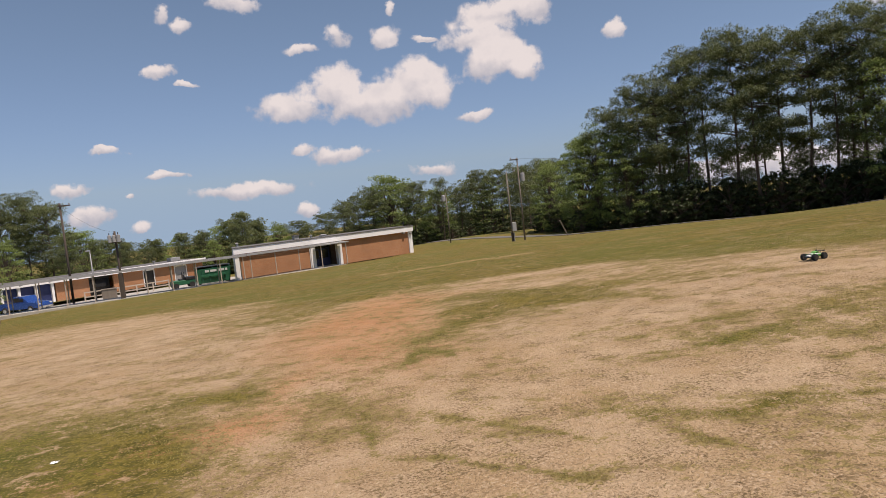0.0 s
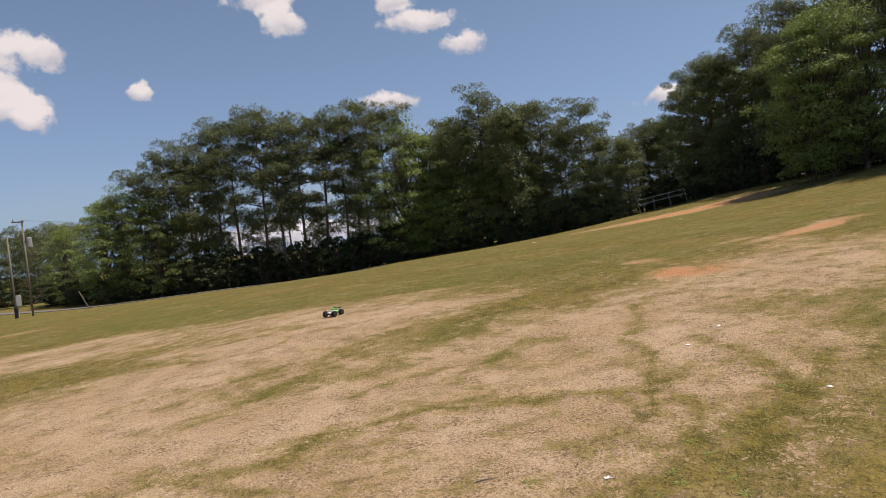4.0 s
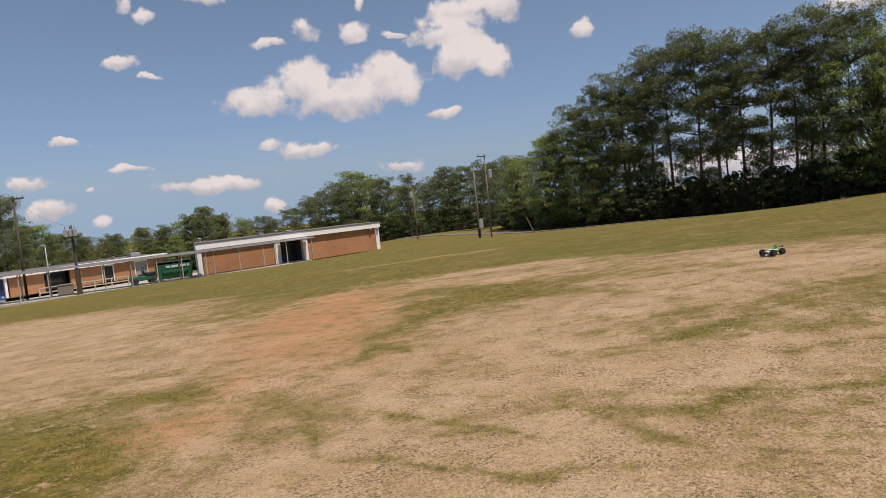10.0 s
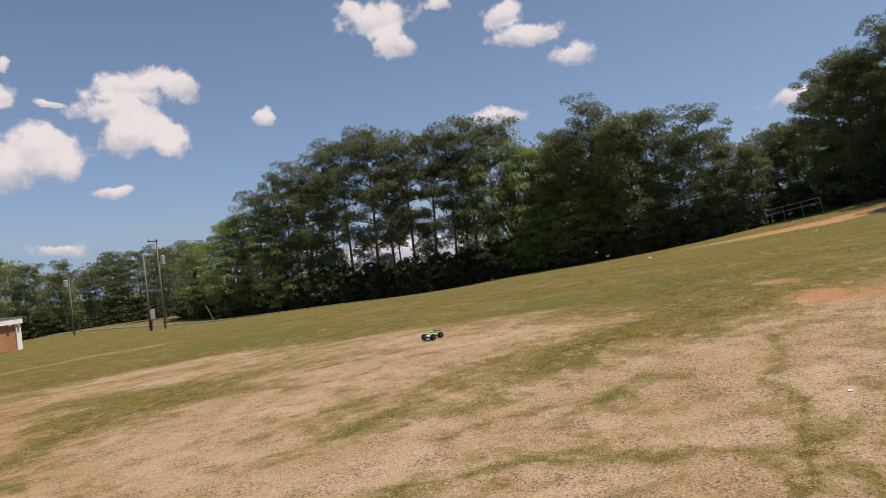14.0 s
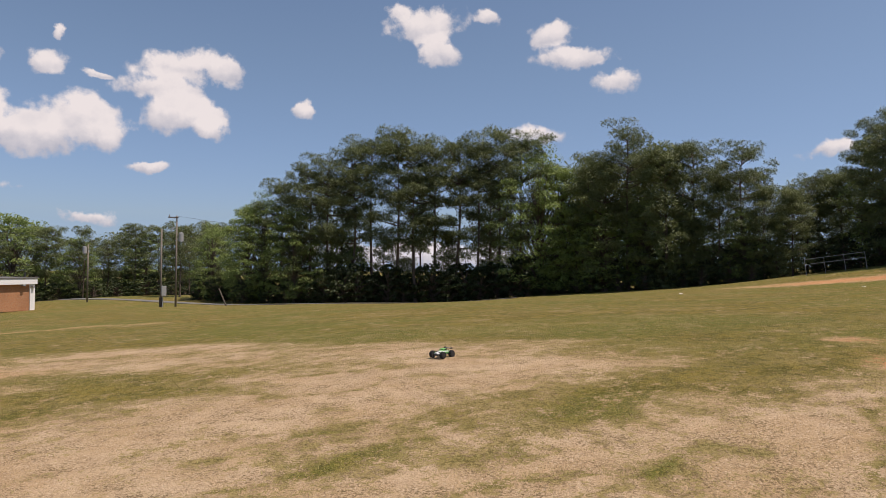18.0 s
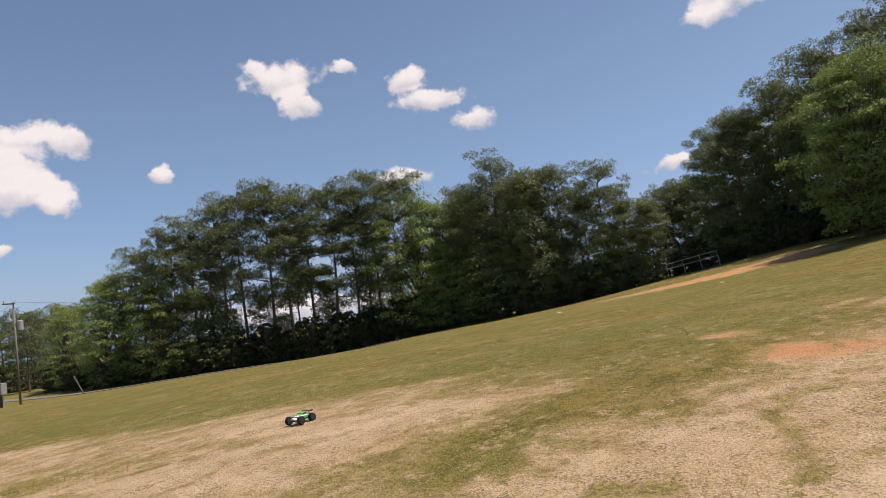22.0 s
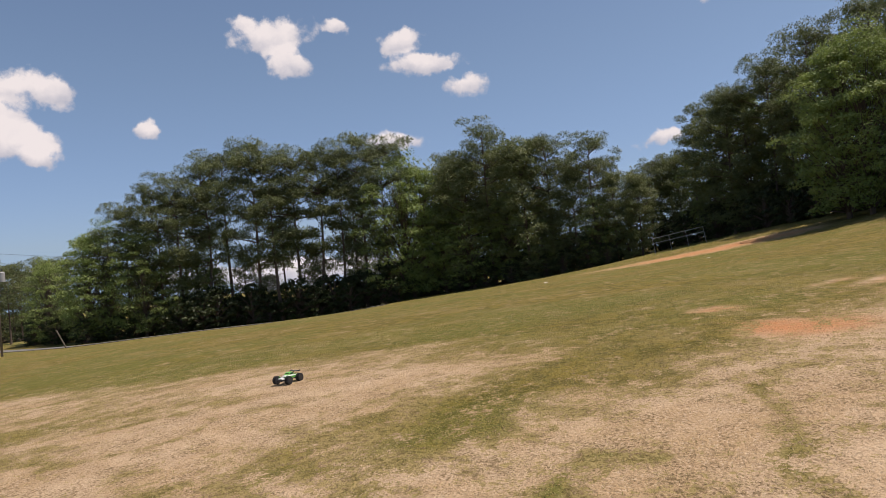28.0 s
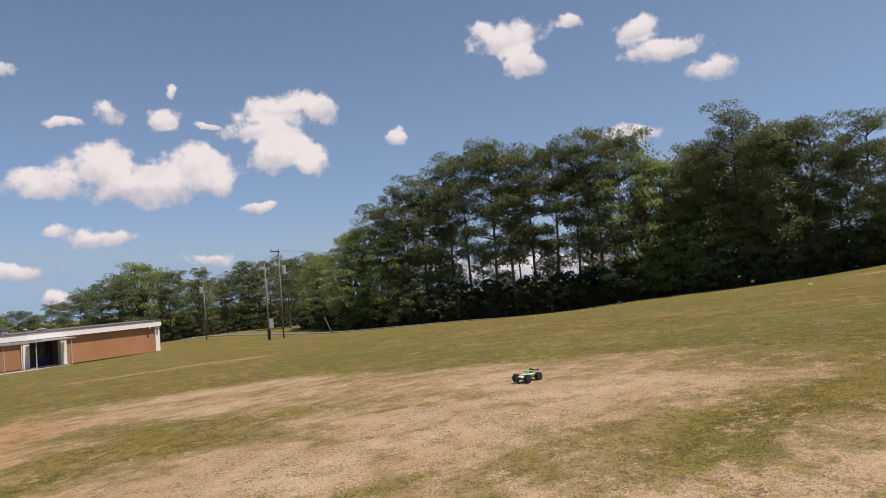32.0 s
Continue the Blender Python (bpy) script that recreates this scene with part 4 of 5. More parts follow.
def school_building():
    b = place("school_building", pose(-11.9, 73.95, -3.72, 0, 0, 30.3))
    tagged(b, "long flat-roofed orange brick school wing with white fascia and pilasters", "school building")
    L, D, SKEW = 23.9, 5.0, 2.0
    for x0, x1 in ((0.5, 9.1), (13.3, 23.4)):
        part("wall", boxes((x0, x1, 0, 0.3, 0, 2.84)), "brick", b)
    part("wall", slab([(0.0, 0.42), (0.3, 0.42), (SKEW + 0.3, D), (SKEW, D)], 0, 2.84), "brick", b)
    part("wall", boxes((L - 0.3, L, 0.42, D, 0, 2.84)), "brick", b)
    part("wall", boxes((SKEW + 0.3, L - 0.3, D - 0.3, D, 0, 2.84)), "brick", b)
    for x0, x1 in ((-0.06, 0.5), (9.1, 9.72), (12.68, 13.3), (23.4, L + 0.06)):
        part("pilaster", boxes((x0, x1, -0.16, 0.4, 0, 2.84), bevel=0.02), "white", b, "white painted pilaster")
    part("fascia", boxes((-0.2, L + 0.2, -0.34, 0.0, 2.85, 3.5), (L, L + 0.2, 0.0, D, 2.85, 3.5), bevel=0.02), "white", b, "white fascia band")
    part("fascia", slab([(-0.2, 0.0), (0.0, 0.0), (SKEW, D), (SKEW - 0.2, D)], 2.85, 3.5), "white", b, "white fascia band")
    part("roof", slab([(-0.26, -0.4), (L + 0.26, -0.4), (L + 0.26, D + 0.1), (SKEW - 0.26, D + 0.1)], 3.5, 3.6), "roof", b, "grey flat roof with a dark edge")
    part("soffit", boxes((9.72, 12.68, 0.0, 1.6, 2.7, 2.82)), "white", b)
    # recessed entrance
    for x0, x1 in ((9.6, 9.72), (12.68, 12.8)):
        part("recess_wall", boxes((x0, x1, 0.4, 1.7, 0, 2.7)), "brick_dark", b)
    part("recess_wall", boxes((9.72, 12.68, 1.6, 1.75, 0, 2.7)), "dark_metal", b, "dark entrance screen")
    part("step", boxes((9.4, 13.0, -1.3, 1.6, -0.3, 0.06), bevel=0.02), "concrete", b, "concrete entrance slab")
    for k in range(2):
        x0 = 9.95 + k * 1.27
        d = part("door", boxes((x0, x0 + 1.2, 1.5, 1.56, 0.07, 2.2), bevel=0.01), "blue_paint", b, "dark blue double door leaf")
        part("pane", boxes((x0 + 0.2, x0 + 1.0, 1.47, 1.5, 1.0, 2.0)), "glass", d)
        part("handle", rods(((x0 + (1.1 if k == 0 else 0.1), 1.44, 0.9), (x0 + (1.1 if k == 0 else 0.1), 1.44, 1.25), 0.02)), "chrome", d)
    part("transom", boxes((9.95, 12.42, 1.5, 1.56, 2.24, 2.66)), "glass", b)
    part("canopy_post", boxes((12.65, 12.75, -2.15, -2.05, 0.06, 2.64), bevel=0.01), "tan_paint", b, "slim tan canopy post")
    part("canopy", boxes((9.4, 13.1, -2.3, -0.35, 2.64, 2.78), bevel=0.02), "grey_metal", b, "thin grey entrance canopy")
    # rooftop and wall fittings
    v = part("roof_vent", boxes((7.7, 8.3, 0.8, 1.4, 3.62, 4.05), bevel=0.03), "grey_metal", b, "boxy grey roof vent")
    part("vent_cap", boxes((7.6, 8.4, 0.7, 1.5, 4.05, 4.15), bevel=0.02), "roof", v)
    part("vent_pipe", rods(((L - 0.6, 0.6, 3.62), (L - 0.6, 0.6, 4.2), 0.1)), "dark_metal", b)
    for x, z in ((23.65, 2.6), (22.6, 2.75)):
        part("wall_light", boxes((x - 0.14, x + 0.14, -0.42, -0.16 if x > 23 else 0.0, z - 0.09, z + 0.09), bevel=0.03), "grey_metal", b, "small wall light")
    for x, h in ((0.9, 0.42), (10.0, 0.3), (11.6, 0.18)):
        c = part("roof_vent", rods(((x, 1.1, 3.6), (x, 1.1, 3.6 + h), 0.12 if h > 0.2 else 0.45)), "grey_metal", b, "round grey roof vent")
        part("vent_cap", rods(((x, 1.1, 3.6 + h), (x, 1.1, 3.68 + h), 0.22 if h > 0.2 else 0.5, 0.1)), "grey_metal", c)
    part("wall_stain", boxes((0.7, 8.9, -0.012, -0.004, 0.0, 0.16)), "brick_dark", b, "darker brown brick strip at the foot of the wall")
    part("downpipe", rods(((9.0, -0.1, 0.1), (9.0, -0.1, 2.84), 0.05)), "white", b)
    return b


def walkway(x0, y0, x1, y1, bays, label, z0, z1, rows=(-1.1, 1.1), wide=1.25):
    """A covered walkway: thin roof deck on two rows of slim posts over a concrete path."""
    ln, ang = math.hypot(x1 - x0, y1 - y0), math.degrees(math.atan2(y1 - y0, x1 - x0))
    w = place("covered_walkway", pose(x0, y0, z0, 0, -math.degrees(math.atan2(z1 - z0, ln)), ang))
    tagged(w, label, "walkway")
    part("roof", boxes((-0.3, ln + 0.3, -wide, wide, 2.66, 2.76), bevel=0.02), "roof", w, "thin weathered metal roof deck")
    part("edge_trim", boxes((-0.3, ln + 0.3, -wide - 0.05, -wide, 2.62, 2.8)), "grey_metal", w)
    part("edge_trim", boxes((-0.3, ln + 0.3, wide, wide + 0.05, 2.62, 2.8)), "grey_metal", w)
    part("slab", boxes((-0.3, ln + 0.3, -wide - 0.1, wide + 0.1, -0.35, 0.1), bevel=0.01), "concrete", w, "concrete path slab")
    first = None
    for i in range(bays + 1):
        for y in rows:
            if first is None:
                first = part("post", rods(((0, 0, 0.1), (0, 0, 2.66), 0.055), ((0, 0, 0.1), (0, 0, 0.13), 0.11)), "tan_paint", w)
                first.location = (0.1, y, 0)
                continue
            p = new("post", first.data)
            p.parent, p.location = w, (0.1 + (ln - 0.2) * i / bays, y, 0)
    for i in range(bays):
        part("beam", boxes(((ln - 0.2) * (i + 0.5) / bays, (ln - 0.2) * (i + 0.5) / bays + 0.08, -wide + 0.05, wide - 0.05, 2.54, 2.66)), "grey_metal", w)
    return w


def annex():
    """The low wing behind the walkway."""
    x0, y0 = polar(spread(-26.2), 88)
    x1, y1 = polar(spread(-12.4), 98)
    ln, ang = math.hypot(x1 - x0, y1 - y0), math.degrees(math.atan2(y1 - y0, x1 - x0))
    b = place("school_annex", pose(x0, y0, -4.3, 0, 0, ang))
    tagged(b, "low brick school wing with white fascia and dark blue panels", "school building")
    H = 2.25
    part("rear_wall", boxes((0, ln, 7.7, 8.0, 0, H)), "brick", b)
    for x in (0, ln - 0.3):
        part("side_wall", boxes((x, x + 0.3, 0.3, 7.7, 0, H)), "brick", b)
    part("fascia", boxes((-0.3, ln + 0.3, -0.5, -0.1, H, H + 0.5), bevel=0.02), "white", b, "white fascia band")
    part("roof", boxes((-0.35, ln + 0.35, -0.1, 8.2, H, H + 0.48)), "roof", b)
    for i in range(4):
        a = 0.02 + 0.065 * i
        part("panel", boxes((ln * a, ln * (a + 0.055), 0.05, 0.2, 0.0, H)), "blue_paint", b, "dark blue wall panel")
        part("column", boxes((ln * (a + 0.055), ln * (a + 0.065), -0.3, 0.2, 0.0, H), bevel=0.01), "white", b, "white column")
    for a, c in ((0.29, 0.43), (0.54, 0.685), (0.735, 0.845), (0.905, 1.0)):
        part("wall", boxes((ln * a, ln * c, 0.0, 0.3, 0, H)), "brick", b)
    # the dark panel paints the shade inside the recess
    for a, c in ((0.43, 0.54),):
        part("recess", boxes((ln * a, ln * c, 1.2, 1.3, 0, H)), "dark_metal", b, "dark back panel with the recess's shade in its colour")
        part("window", boxes((ln * a + 0.2, ln * c - 0.2, 1.15, 1.19, 0.9, 1.9)), "glass", b)
    for a, c, m, lab in ((0.685, 0.735, "dark_metal", "dark panel filling the doorway"), (0.845, 0.905, "grey_metal", "pale grey metal door")):
        d = part("door", boxes((ln * a, ln * c, 0.1, 0.2, 0, 2.05)), m, b, lab)
        part("door_frame", boxes((ln * a - 0.1, ln * a, -0.05, 0.3, 0, H), (ln * c, ln * c + 0.1, -0.05, 0.3, 0, H)), "white", d)
        part("lintel", boxes((ln * a, ln * c, 0.02, 0.28, 2.05, H)), "white", b)
    for x in (0.5, 0.62, 0.8):
        part("roof_vent", rods(((ln * x, 3, H + 0.48), (ln * x, 3, H + 0.8), 0.14), ((ln * x, 3, H + 0.8), (ln * x, 3, H + 0.9), 0.22)), "grey_metal", b)
    part("roof_unit", boxes((ln * 0.88, ln * 0.88 + 1.4, 2.5, 3.6, H + 0.48, H + 1.0), bevel=0.04), "grey_metal", b, "grey rooftop unit")
    return b


def shed():
    """Gabled block with pale siding over a brown brick base."""
    b = place("gabled_hall", pose(-33.8, 43.6, -3.85, 0, 0, 62))
    tagged(b, "gabled hall with pale grey siding over a brown brick base", "hall")
    W, D, E, R = 14.0, 16.0, 3.45, 6.0
    part("base_wall", boxes((0, W, 0, 0.3, -0.3, 1.72), (0, 0.3, 0.3, D, -0.3, 1.72), (W - 0.3, W, 0.3, D, -0.3, 1.72), (0.3, W - 0.3, D - 0.3, D, -0.3, 1.72)), "brick_dark", b, "brown brick base wall")
    for y in (0.04, D - 0.26):
        bm = bmesh.new()
        v = [bm.verts.new(p) for p in ((0.04, y, 1.72), (W - 0.04, y, 1.72), (W - 0.04, y, E), (W / 2, y, R), (0.04, y, E))]
        f = bm.faces.new(v)
        g = bmesh.ops.extrude_face_region(bm, geom=[f])
        bmesh.ops.translate(bm, verts=[x for x in g["geom"] if isinstance(x, bmesh.types.BMVert)], vec=(0, 0.22, 0))
        bmesh.ops.recalc_face_normals(bm, faces=bm.faces)
        part("gable", bm, "siding", b, "pale grey gable siding")
    part("side_wall", boxes((0.04, 0.28, 0.26, D - 0.26, 1.72, E), (W - 0.28, W - 0.04, 0.26, D - 0.26, 1.72, E)), "siding", b)
    for s in (0, 1):
        bm = bmesh.new()
        xe, xr = (-0.3, W / 2) if s == 0 else (W + 0.3, W / 2)
        ze = E - (R - E) * 0.3 / (W / 2)
        v = [bm.verts.new(p) for p in ((xe, -0.35, ze), (xr, -0.35, R), (xr, D + 0.3, R), (xe, D + 0.3, ze))]
        f = bm.faces.new(v)
        g = bmesh.ops.extrude_face_region(bm, geom=[f])
        bmesh.ops.translate(bm, verts=[x for x in g["geom"] if isinstance(x, bmesh.types.BMVert)], vec=(0, 0, 0.14))
        bmesh.ops.recalc_face_normals(bm, faces=bm.faces)
        part("roof", bm, "grey_metal", b, "grey-green metal roof slope")
    w = part("window", boxes((8.9, 9.9, -0.03, 0.05, 1.95, 2.75)), "glass", b, "small dark window")
    part("window_frame", boxes((8.82, 9.98, -0.05, 0.04, 1.87, 1.95), (8.82, 9.98, -0.05, 0.04, 2.75, 2.83), (8.82, 8.9, -0.05, 0.04, 1.95, 2.75), (9.9, 9.98, -0.05, 0.04, 1.95, 2.75)), "dark_metal", w)
    part("wall_light", boxes((12.9, 13.5, -0.14, 0.04, 2.95, 3.12), bevel=0.03), "dark_metal", b, "dark wall pack light")
    return b


school_building()
walkway(-35.5, 64.4, -10.8, 71.8, 11, "long covered walkway on slim pale posts beside the field", -3.72, -3.66)
walkway(-10.35, 72.15, -2.9, 76.5, 3, "covered walkway along the school wall on slim tan posts", -3.66, -3.66, rows=(-0.6,), wide=0.8)
annex()
shed()


# ---- poles and wires ----
def utility_pole(x, y, h, r, mat, label, lean=(0, 0), z=None):
    p = place("utility_pole", frame_at(x, y, 0, z))
    tagged(p, label, "utility pole")
    part("shaft", rods(((0, 0, -0.6), (lean[0], lean[1], h), r, r * 0.68), sides=14), mat, p, smooth=True)
    return p


def transformer(parent, x, y, z, r=0.28, h=0.8, mat="grey_metal"):
    t = part("transformer", rods(((x, y, z), (x, y, z + h), r), ((x, y, z + h), (x, y, z + h + 0.08), r * 1.05, r * 0.5), sides=16), mat, parent, "pale grey drum transformer")
    part("bushing", rods(((x, y, z + h + 0.05), (x, y, z + h + 0.3), 0.05, 0.03)), "dark_metal", t)
    part("bracket", boxes((min(x, 0), max(x, 0) + 0.02, y - 0.04, y + 0.04, z + h * 0.6, z + h * 0.72)), "dark_metal", t)
    return t


p1 = utility_pole(15.19, 58.29, 6.4, 0.085, "wood_pole", "pale bare wooden pole with a grey box near its foot")
bx = part("meter_box", boxes((-0.02, 0.34, -0.42, -0.14, 0.95, 1.75), bevel=0.02), "grey_metal", p1, "grey metal meter box")
part("conduit", rods(((0.1, -0.24, 0.0), (0.1, -0.24, 0.95), 0.035)), "grey_metal", bx)
part("foot_band", rods(((0, 0, 0), (0, 0, 0.8), 0.12)), "wood_dark", p1)
p2 = utility_pole(17.15, 61.3, 7.95, 0.085, "wood_pole", "wooden utility pole with a drum transformer near its top")
transformer(p2, 0.36, -0.05, 5.7, 0.21, 0.7)
part("crossarm", boxes((-0.75, 0.1, -0.16, -0.08, 7.72, 7.82)), "wood_dark", p2)
part("insulator", rods(((-0.65, -0.12, 7.82), (-0.65, -0.12, 8.0), 0.05)), "grey_metal", p2)
part("cutout", rods(((-0.3, -0.15, 6.9), (-0.45, -0.15, 6.6), 0.04)), "grey_metal", p2)
p3 = utility_pole(14.5, 89.64, 6.9, 0.095, "wood_pole", "distant wooden pole with a small transformer near its top")
transformer(p3, -0.36, -0.05, 5.8, 0.24, 0.75)
x4, y4 = polar(spread(-21.2), 73.5)
p4 = utility_pole(x4, y4, 10.2, 0.13, "wood_dark", "tall dark wooden pole with a short crossarm by the walkway")
part("crossarm", boxes((-0.2, 1.0, -0.16, -0.06, 9.85, 9.97)), "wood_dark", p4)
part("insulator", rods(((0.9, -0.1, 9.97), (0.9, -0.1, 10.15), 0.05)), "grey_metal", p4)
x5, y5 = polar(spread(-18.2), 70.0)
p5 = utility_pole(x5, y5, 6.6, 0.13, "wood_dark", "dark wooden pole carrying a bank of pale drum transformers")
part("rack", boxes((-0.6, 0.6, -0.25, -0.12, 5.5, 5.6)), "wood_dark", p5)
for k in (-0.4, 0.0, 0.4):
    transformer(p5, k, -0.42, 5.55, 0.17, 0.62)
part("foot_sleeve", boxes((-0.19, 0.19, -0.19, 0.19, -0.2, 2.5), bevel=0.03), "wood_dark", p5, "brown timber sleeve round the foot")
x6, y6 = polar(spread(-19.7), 82.0)
p6 = utility_pole(x6, y6, 5.6, 0.075, "grey_metal", "slim pale lamp post behind the walkway")
part("lamp_head", boxes((-0.45, 0.05, -0.12, 0.12, 5.55, 5.7), bevel=0.04), "grey_metal", p6)
# a leaning guy guard by the wood
gx, gy = polar(18.6, 70.0)
guy = place("guy_guard", frame_at(gx, gy, 0))
tagged(guy, "leaning pale guy-wire guard standing beside the lane", "guy guard")
part("guard", rods(((0, 0, -0.1), (-0.75, 0.1, 1.75), 0.06)), "wood_pole", guy)
part("anchor", rods(((0.05, 0, -0.2), (-0.02, 0, 0.15), 0.04)), "dark_metal", guy)


def top(pole, z):
    return pole.matrix_basis @ Vector((0, 0, z))


for a, b, drop in ((top(p4, 9.9), top(p5, 6.5), 0.5), (top(p4, 6.2), (-46, 62, 1.0), 0.7), (top(p4, 5.2), (-46, 62, 0.2), 0.7), (top(p4, 4.4), top(p5, 3.6), 0.3),
                   (top(p5, 5.2), (-6, 79, 0.6), 0.5), (top(p3, 6.6), (-2, 92, 2.6), 0.4), (top(p2, 7.8), top(p3, 6.7), 0.6), (top(p2, 6.6), top(p1, 6.2), 0.1),
                   (top(p2, 7.9), (60, 76, 7.0), 1.2)):
    tagged(wire("overhead_wire", sag(a, b, drop), 0.009, "dark_metal"), "thin dark overhead wire strung between poles", "wire", "overhead wires")


# ---- yard clutter ----
def pickup(x, y, angle):
    c = place("pickup_truck", frame_at(x, y, angle))
    c.location.z += 0.06
    tagged(c, "bright blue pickup truck parked on the concrete yard", "pickup truck")

    def loft(name, prof, y0, y1, mat, label=""):
        bm = bmesh.new()
        f = bm.faces.new([bm.verts.new((px, y0, pz)) for px, pz in prof])
        g = bmesh.ops.extrude_face_region(bm, geom=[f])
        bmesh.ops.translate(bm, verts=[v for v in g["geom"] if isinstance(v, bmesh.types.BMVert)], vec=(0, y1 - y0, 0))
        bmesh.ops.recalc_face_normals(bm, faces=bm.faces)
        bmesh.ops.bevel(bm, geom=list(bm.edges), offset=0.035, segments=2, affect="EDGES")
        return part(name, bm, mat, c, label)

    loft("body", [(-2.6, 0.45), (2.55, 0.45), (2.6, 0.75), (2.5, 1.0), (1.2, 1.12), (-2.6, 1.1)], -0.92, 0.92, "blue_car")
    loft("cab", [(-0.75, 1.08), (1.25, 1.08), (0.55, 1.72), (-0.6, 1.74)], -0.8, 0.8, "blue_car")
    part("bed", boxes((-2.5, -0.85, -0.75, 0.75, 0.9, 1.12)), "black", c)
    for y in (-0.82, 0.82):
        part("side_window", boxes((-0.55, 0.2, y - 0.015, y + 0.015, 1.2, 1.62)), "glass", c)
        part("side_window", boxes((0.26, 0.72, y - 0.015, y + 0.015, 1.2, 1.5)), "glass", c)
    for x_ in (-1.65, 1.65):
        for y in (-0.86, 0.86):
            t = part("wheel", rods(((x_, y - 0.12, 0.37), (x_, y + 0.12, 0.37), 0.37), sides=20), "rubber", c)
            part("rim", rods(((x_, y - 0.14, 0.37), (x_, y + 0.14, 0.37), 0.22), sides=14), "chrome", t)
    part("bumper", boxes((2.55, 2.72, -0.85, 0.85, 0.42, 0.62), bevel=0.03), "chrome", c)
    part("bumper", boxes((-2.74, -2.58, -0.85, 0.85, 0.42, 0.62), bevel=0.03), "chrome", c)
    for y in (-0.7, 0.7):
        part("headlight", boxes((2.5, 2.6, y - 0.14, y + 0.14, 0.78, 0.94), bevel=0.02), "shell_white", c)
        part("tail_light", boxes((-2.63, -2.58, y - 0.1, y + 0.1, 0.75, 1.0)), "red_lens", c)
    return c


pickup(*polar(-25.6, 80), -24)


def dumpster(x, y, angle):
    d = place("dumpster", frame_at(x, y, angle))
    d.location.z += 0.05
    tagged(d, "large dark green steel dumpster standing in the yard", "dumpster")
    bm = bmesh.new()
    lo = [bm.verts.new(p) for p in ((-1.7, -0.8, 0.15), (1.7, -0.8, 0.15), (1.7, 0.8, 0.15), (-1.7, 0.8, 0.15))]
    hi = [bm.verts.new(p) for p in ((-1.9, -0.95, 1.75), (1.9, -0.95, 1.75), (1.9, 0.95, 1.95), (-1.9, 0.95, 1.95))]
    bm.faces.new(lo[::-1])
    bm.faces.new(hi)
    for i in range(4):
        j = (i + 1) % 4
        bm.faces.new((lo[i], lo[j], hi[j], hi[i]))
    part("bin", bm, "green_paint", d)
    for x_ in (-1.2, -0.4, 0.4, 1.2):
        part("rib", boxes((x_ - 0.05, x_ + 0.05, -1.0, -0.84, 0.3, 1.75)), "green_paint", d)
    for x_ in (-0.95, 0.95):
        part("lid", boxes((x_ - 0.92, x_ + 0.92, -1.0, 1.0, 1.95, 2.02), bevel=0.02), "black", d, "black plastic lid")
    for y_ in (-1.06, 1.06):
        part("fork_pocket", boxes((-1.3, 1.3, y_ - 0.08, y_ + 0.08, 0.9, 1.1)), "green_paint", d)
    for x_ in (-1.5, 1.5):
        part("skid", boxes((x_ - 0.1, x_ + 0.1, -0.75, 0.75, 0.0, 0.15)), "dark_metal", d)
    part("label", boxes((-0.9, 1.5, -0.955, -0.945, 1.35, 1.6)), "shell_white", d, "pale sign plate")
    return d


dumpster(*polar(-12.2, 77.5), 17)


def cart(x, y, angle):
    c = place("utility_cart", frame_at(x, y, angle))
    c.location.z += 0.05
    tagged(c, "small dark green utility cart parked beside the dumpster", "cart")
    part("body", boxes((-1.2, 1.2, -0.6, 0.6, 0.35, 0.85), bevel=0.06), "green_paint", c)
    part("bed", boxes((-1.25, -0.2, -0.65, 0.65, 0.85, 1.15), bevel=0.03), "black", c)
    part("seat", boxes((-0.1, 0.4, -0.5, 0.5, 0.85, 1.0), (-0.15, -0.02, -0.5, 0.5, 1.0, 1.4), bevel=0.03), "black", c)
    part("roll_bar", rods(((-0.1, -0.55, 0.85), (-0.1, -0.5, 1.75), 0.03), ((-0.1, 0.55, 0.85), (-0.1, 0.5, 1.75), 0.03), ((-0.1, -0.5, 1.75), (-0.1, 0.5, 1.75), 0.03)), "black", c)
    for x_ in (-0.85, 0.85):
        for y_ in (-0.55, 0.55):
            part("wheel", rods(((x_, y_ - 0.12, 0.3), (x_, y_ + 0.12, 0.3), 0.3), sides=16), "rubber", c)
    return c


cart(*polar(-14.6, 76.5), 205)


def handrail(x0, y0, x1, y1):
    ln, ang = math.hypot(x1 - x0, y1 - y0), math.degrees(math.atan2(y1 - y0, x1 - x0))
    h = place("handrail", frame_at(x0, y0, ang))
    tagged(h, "tan painted timber handrail along the yard ramp", "handrail")
    for z in (0.55, 1.05):
        part("rail", boxes((0, ln, -0.04, 0.04, z, z + 0.12)), "tan_paint", h)
    for i in range(6):
        part("post", boxes((ln * i / 5 - 0.06, ln * i / 5 + 0.06, -0.06, 0.06, -0.2, 1.17)), "tan_paint", h)
    return h


handrail(*polar(spread(-20.4), 80), *polar(spread(-15.0), 82))
bx_, by_ = polar(spread(-18.9), 78.5)
bench = place("timber_box", frame_at(bx_, by_, 15))
tagged(bench, "weathered grey timber planter box in the yard", "planter box")
part("side", boxes((-0.7, 0.7, -0.5, -0.42, 0.0, 1.1), (-0.7, 0.7, 0.42, 0.5, 0.0, 1.1), (-0.7, -0.62, -0.42, 0.42, 0.0, 1.1), (0.62, 0.7, -0.42, 0.42, 0.0, 1.1)), "wood_pole", bench)
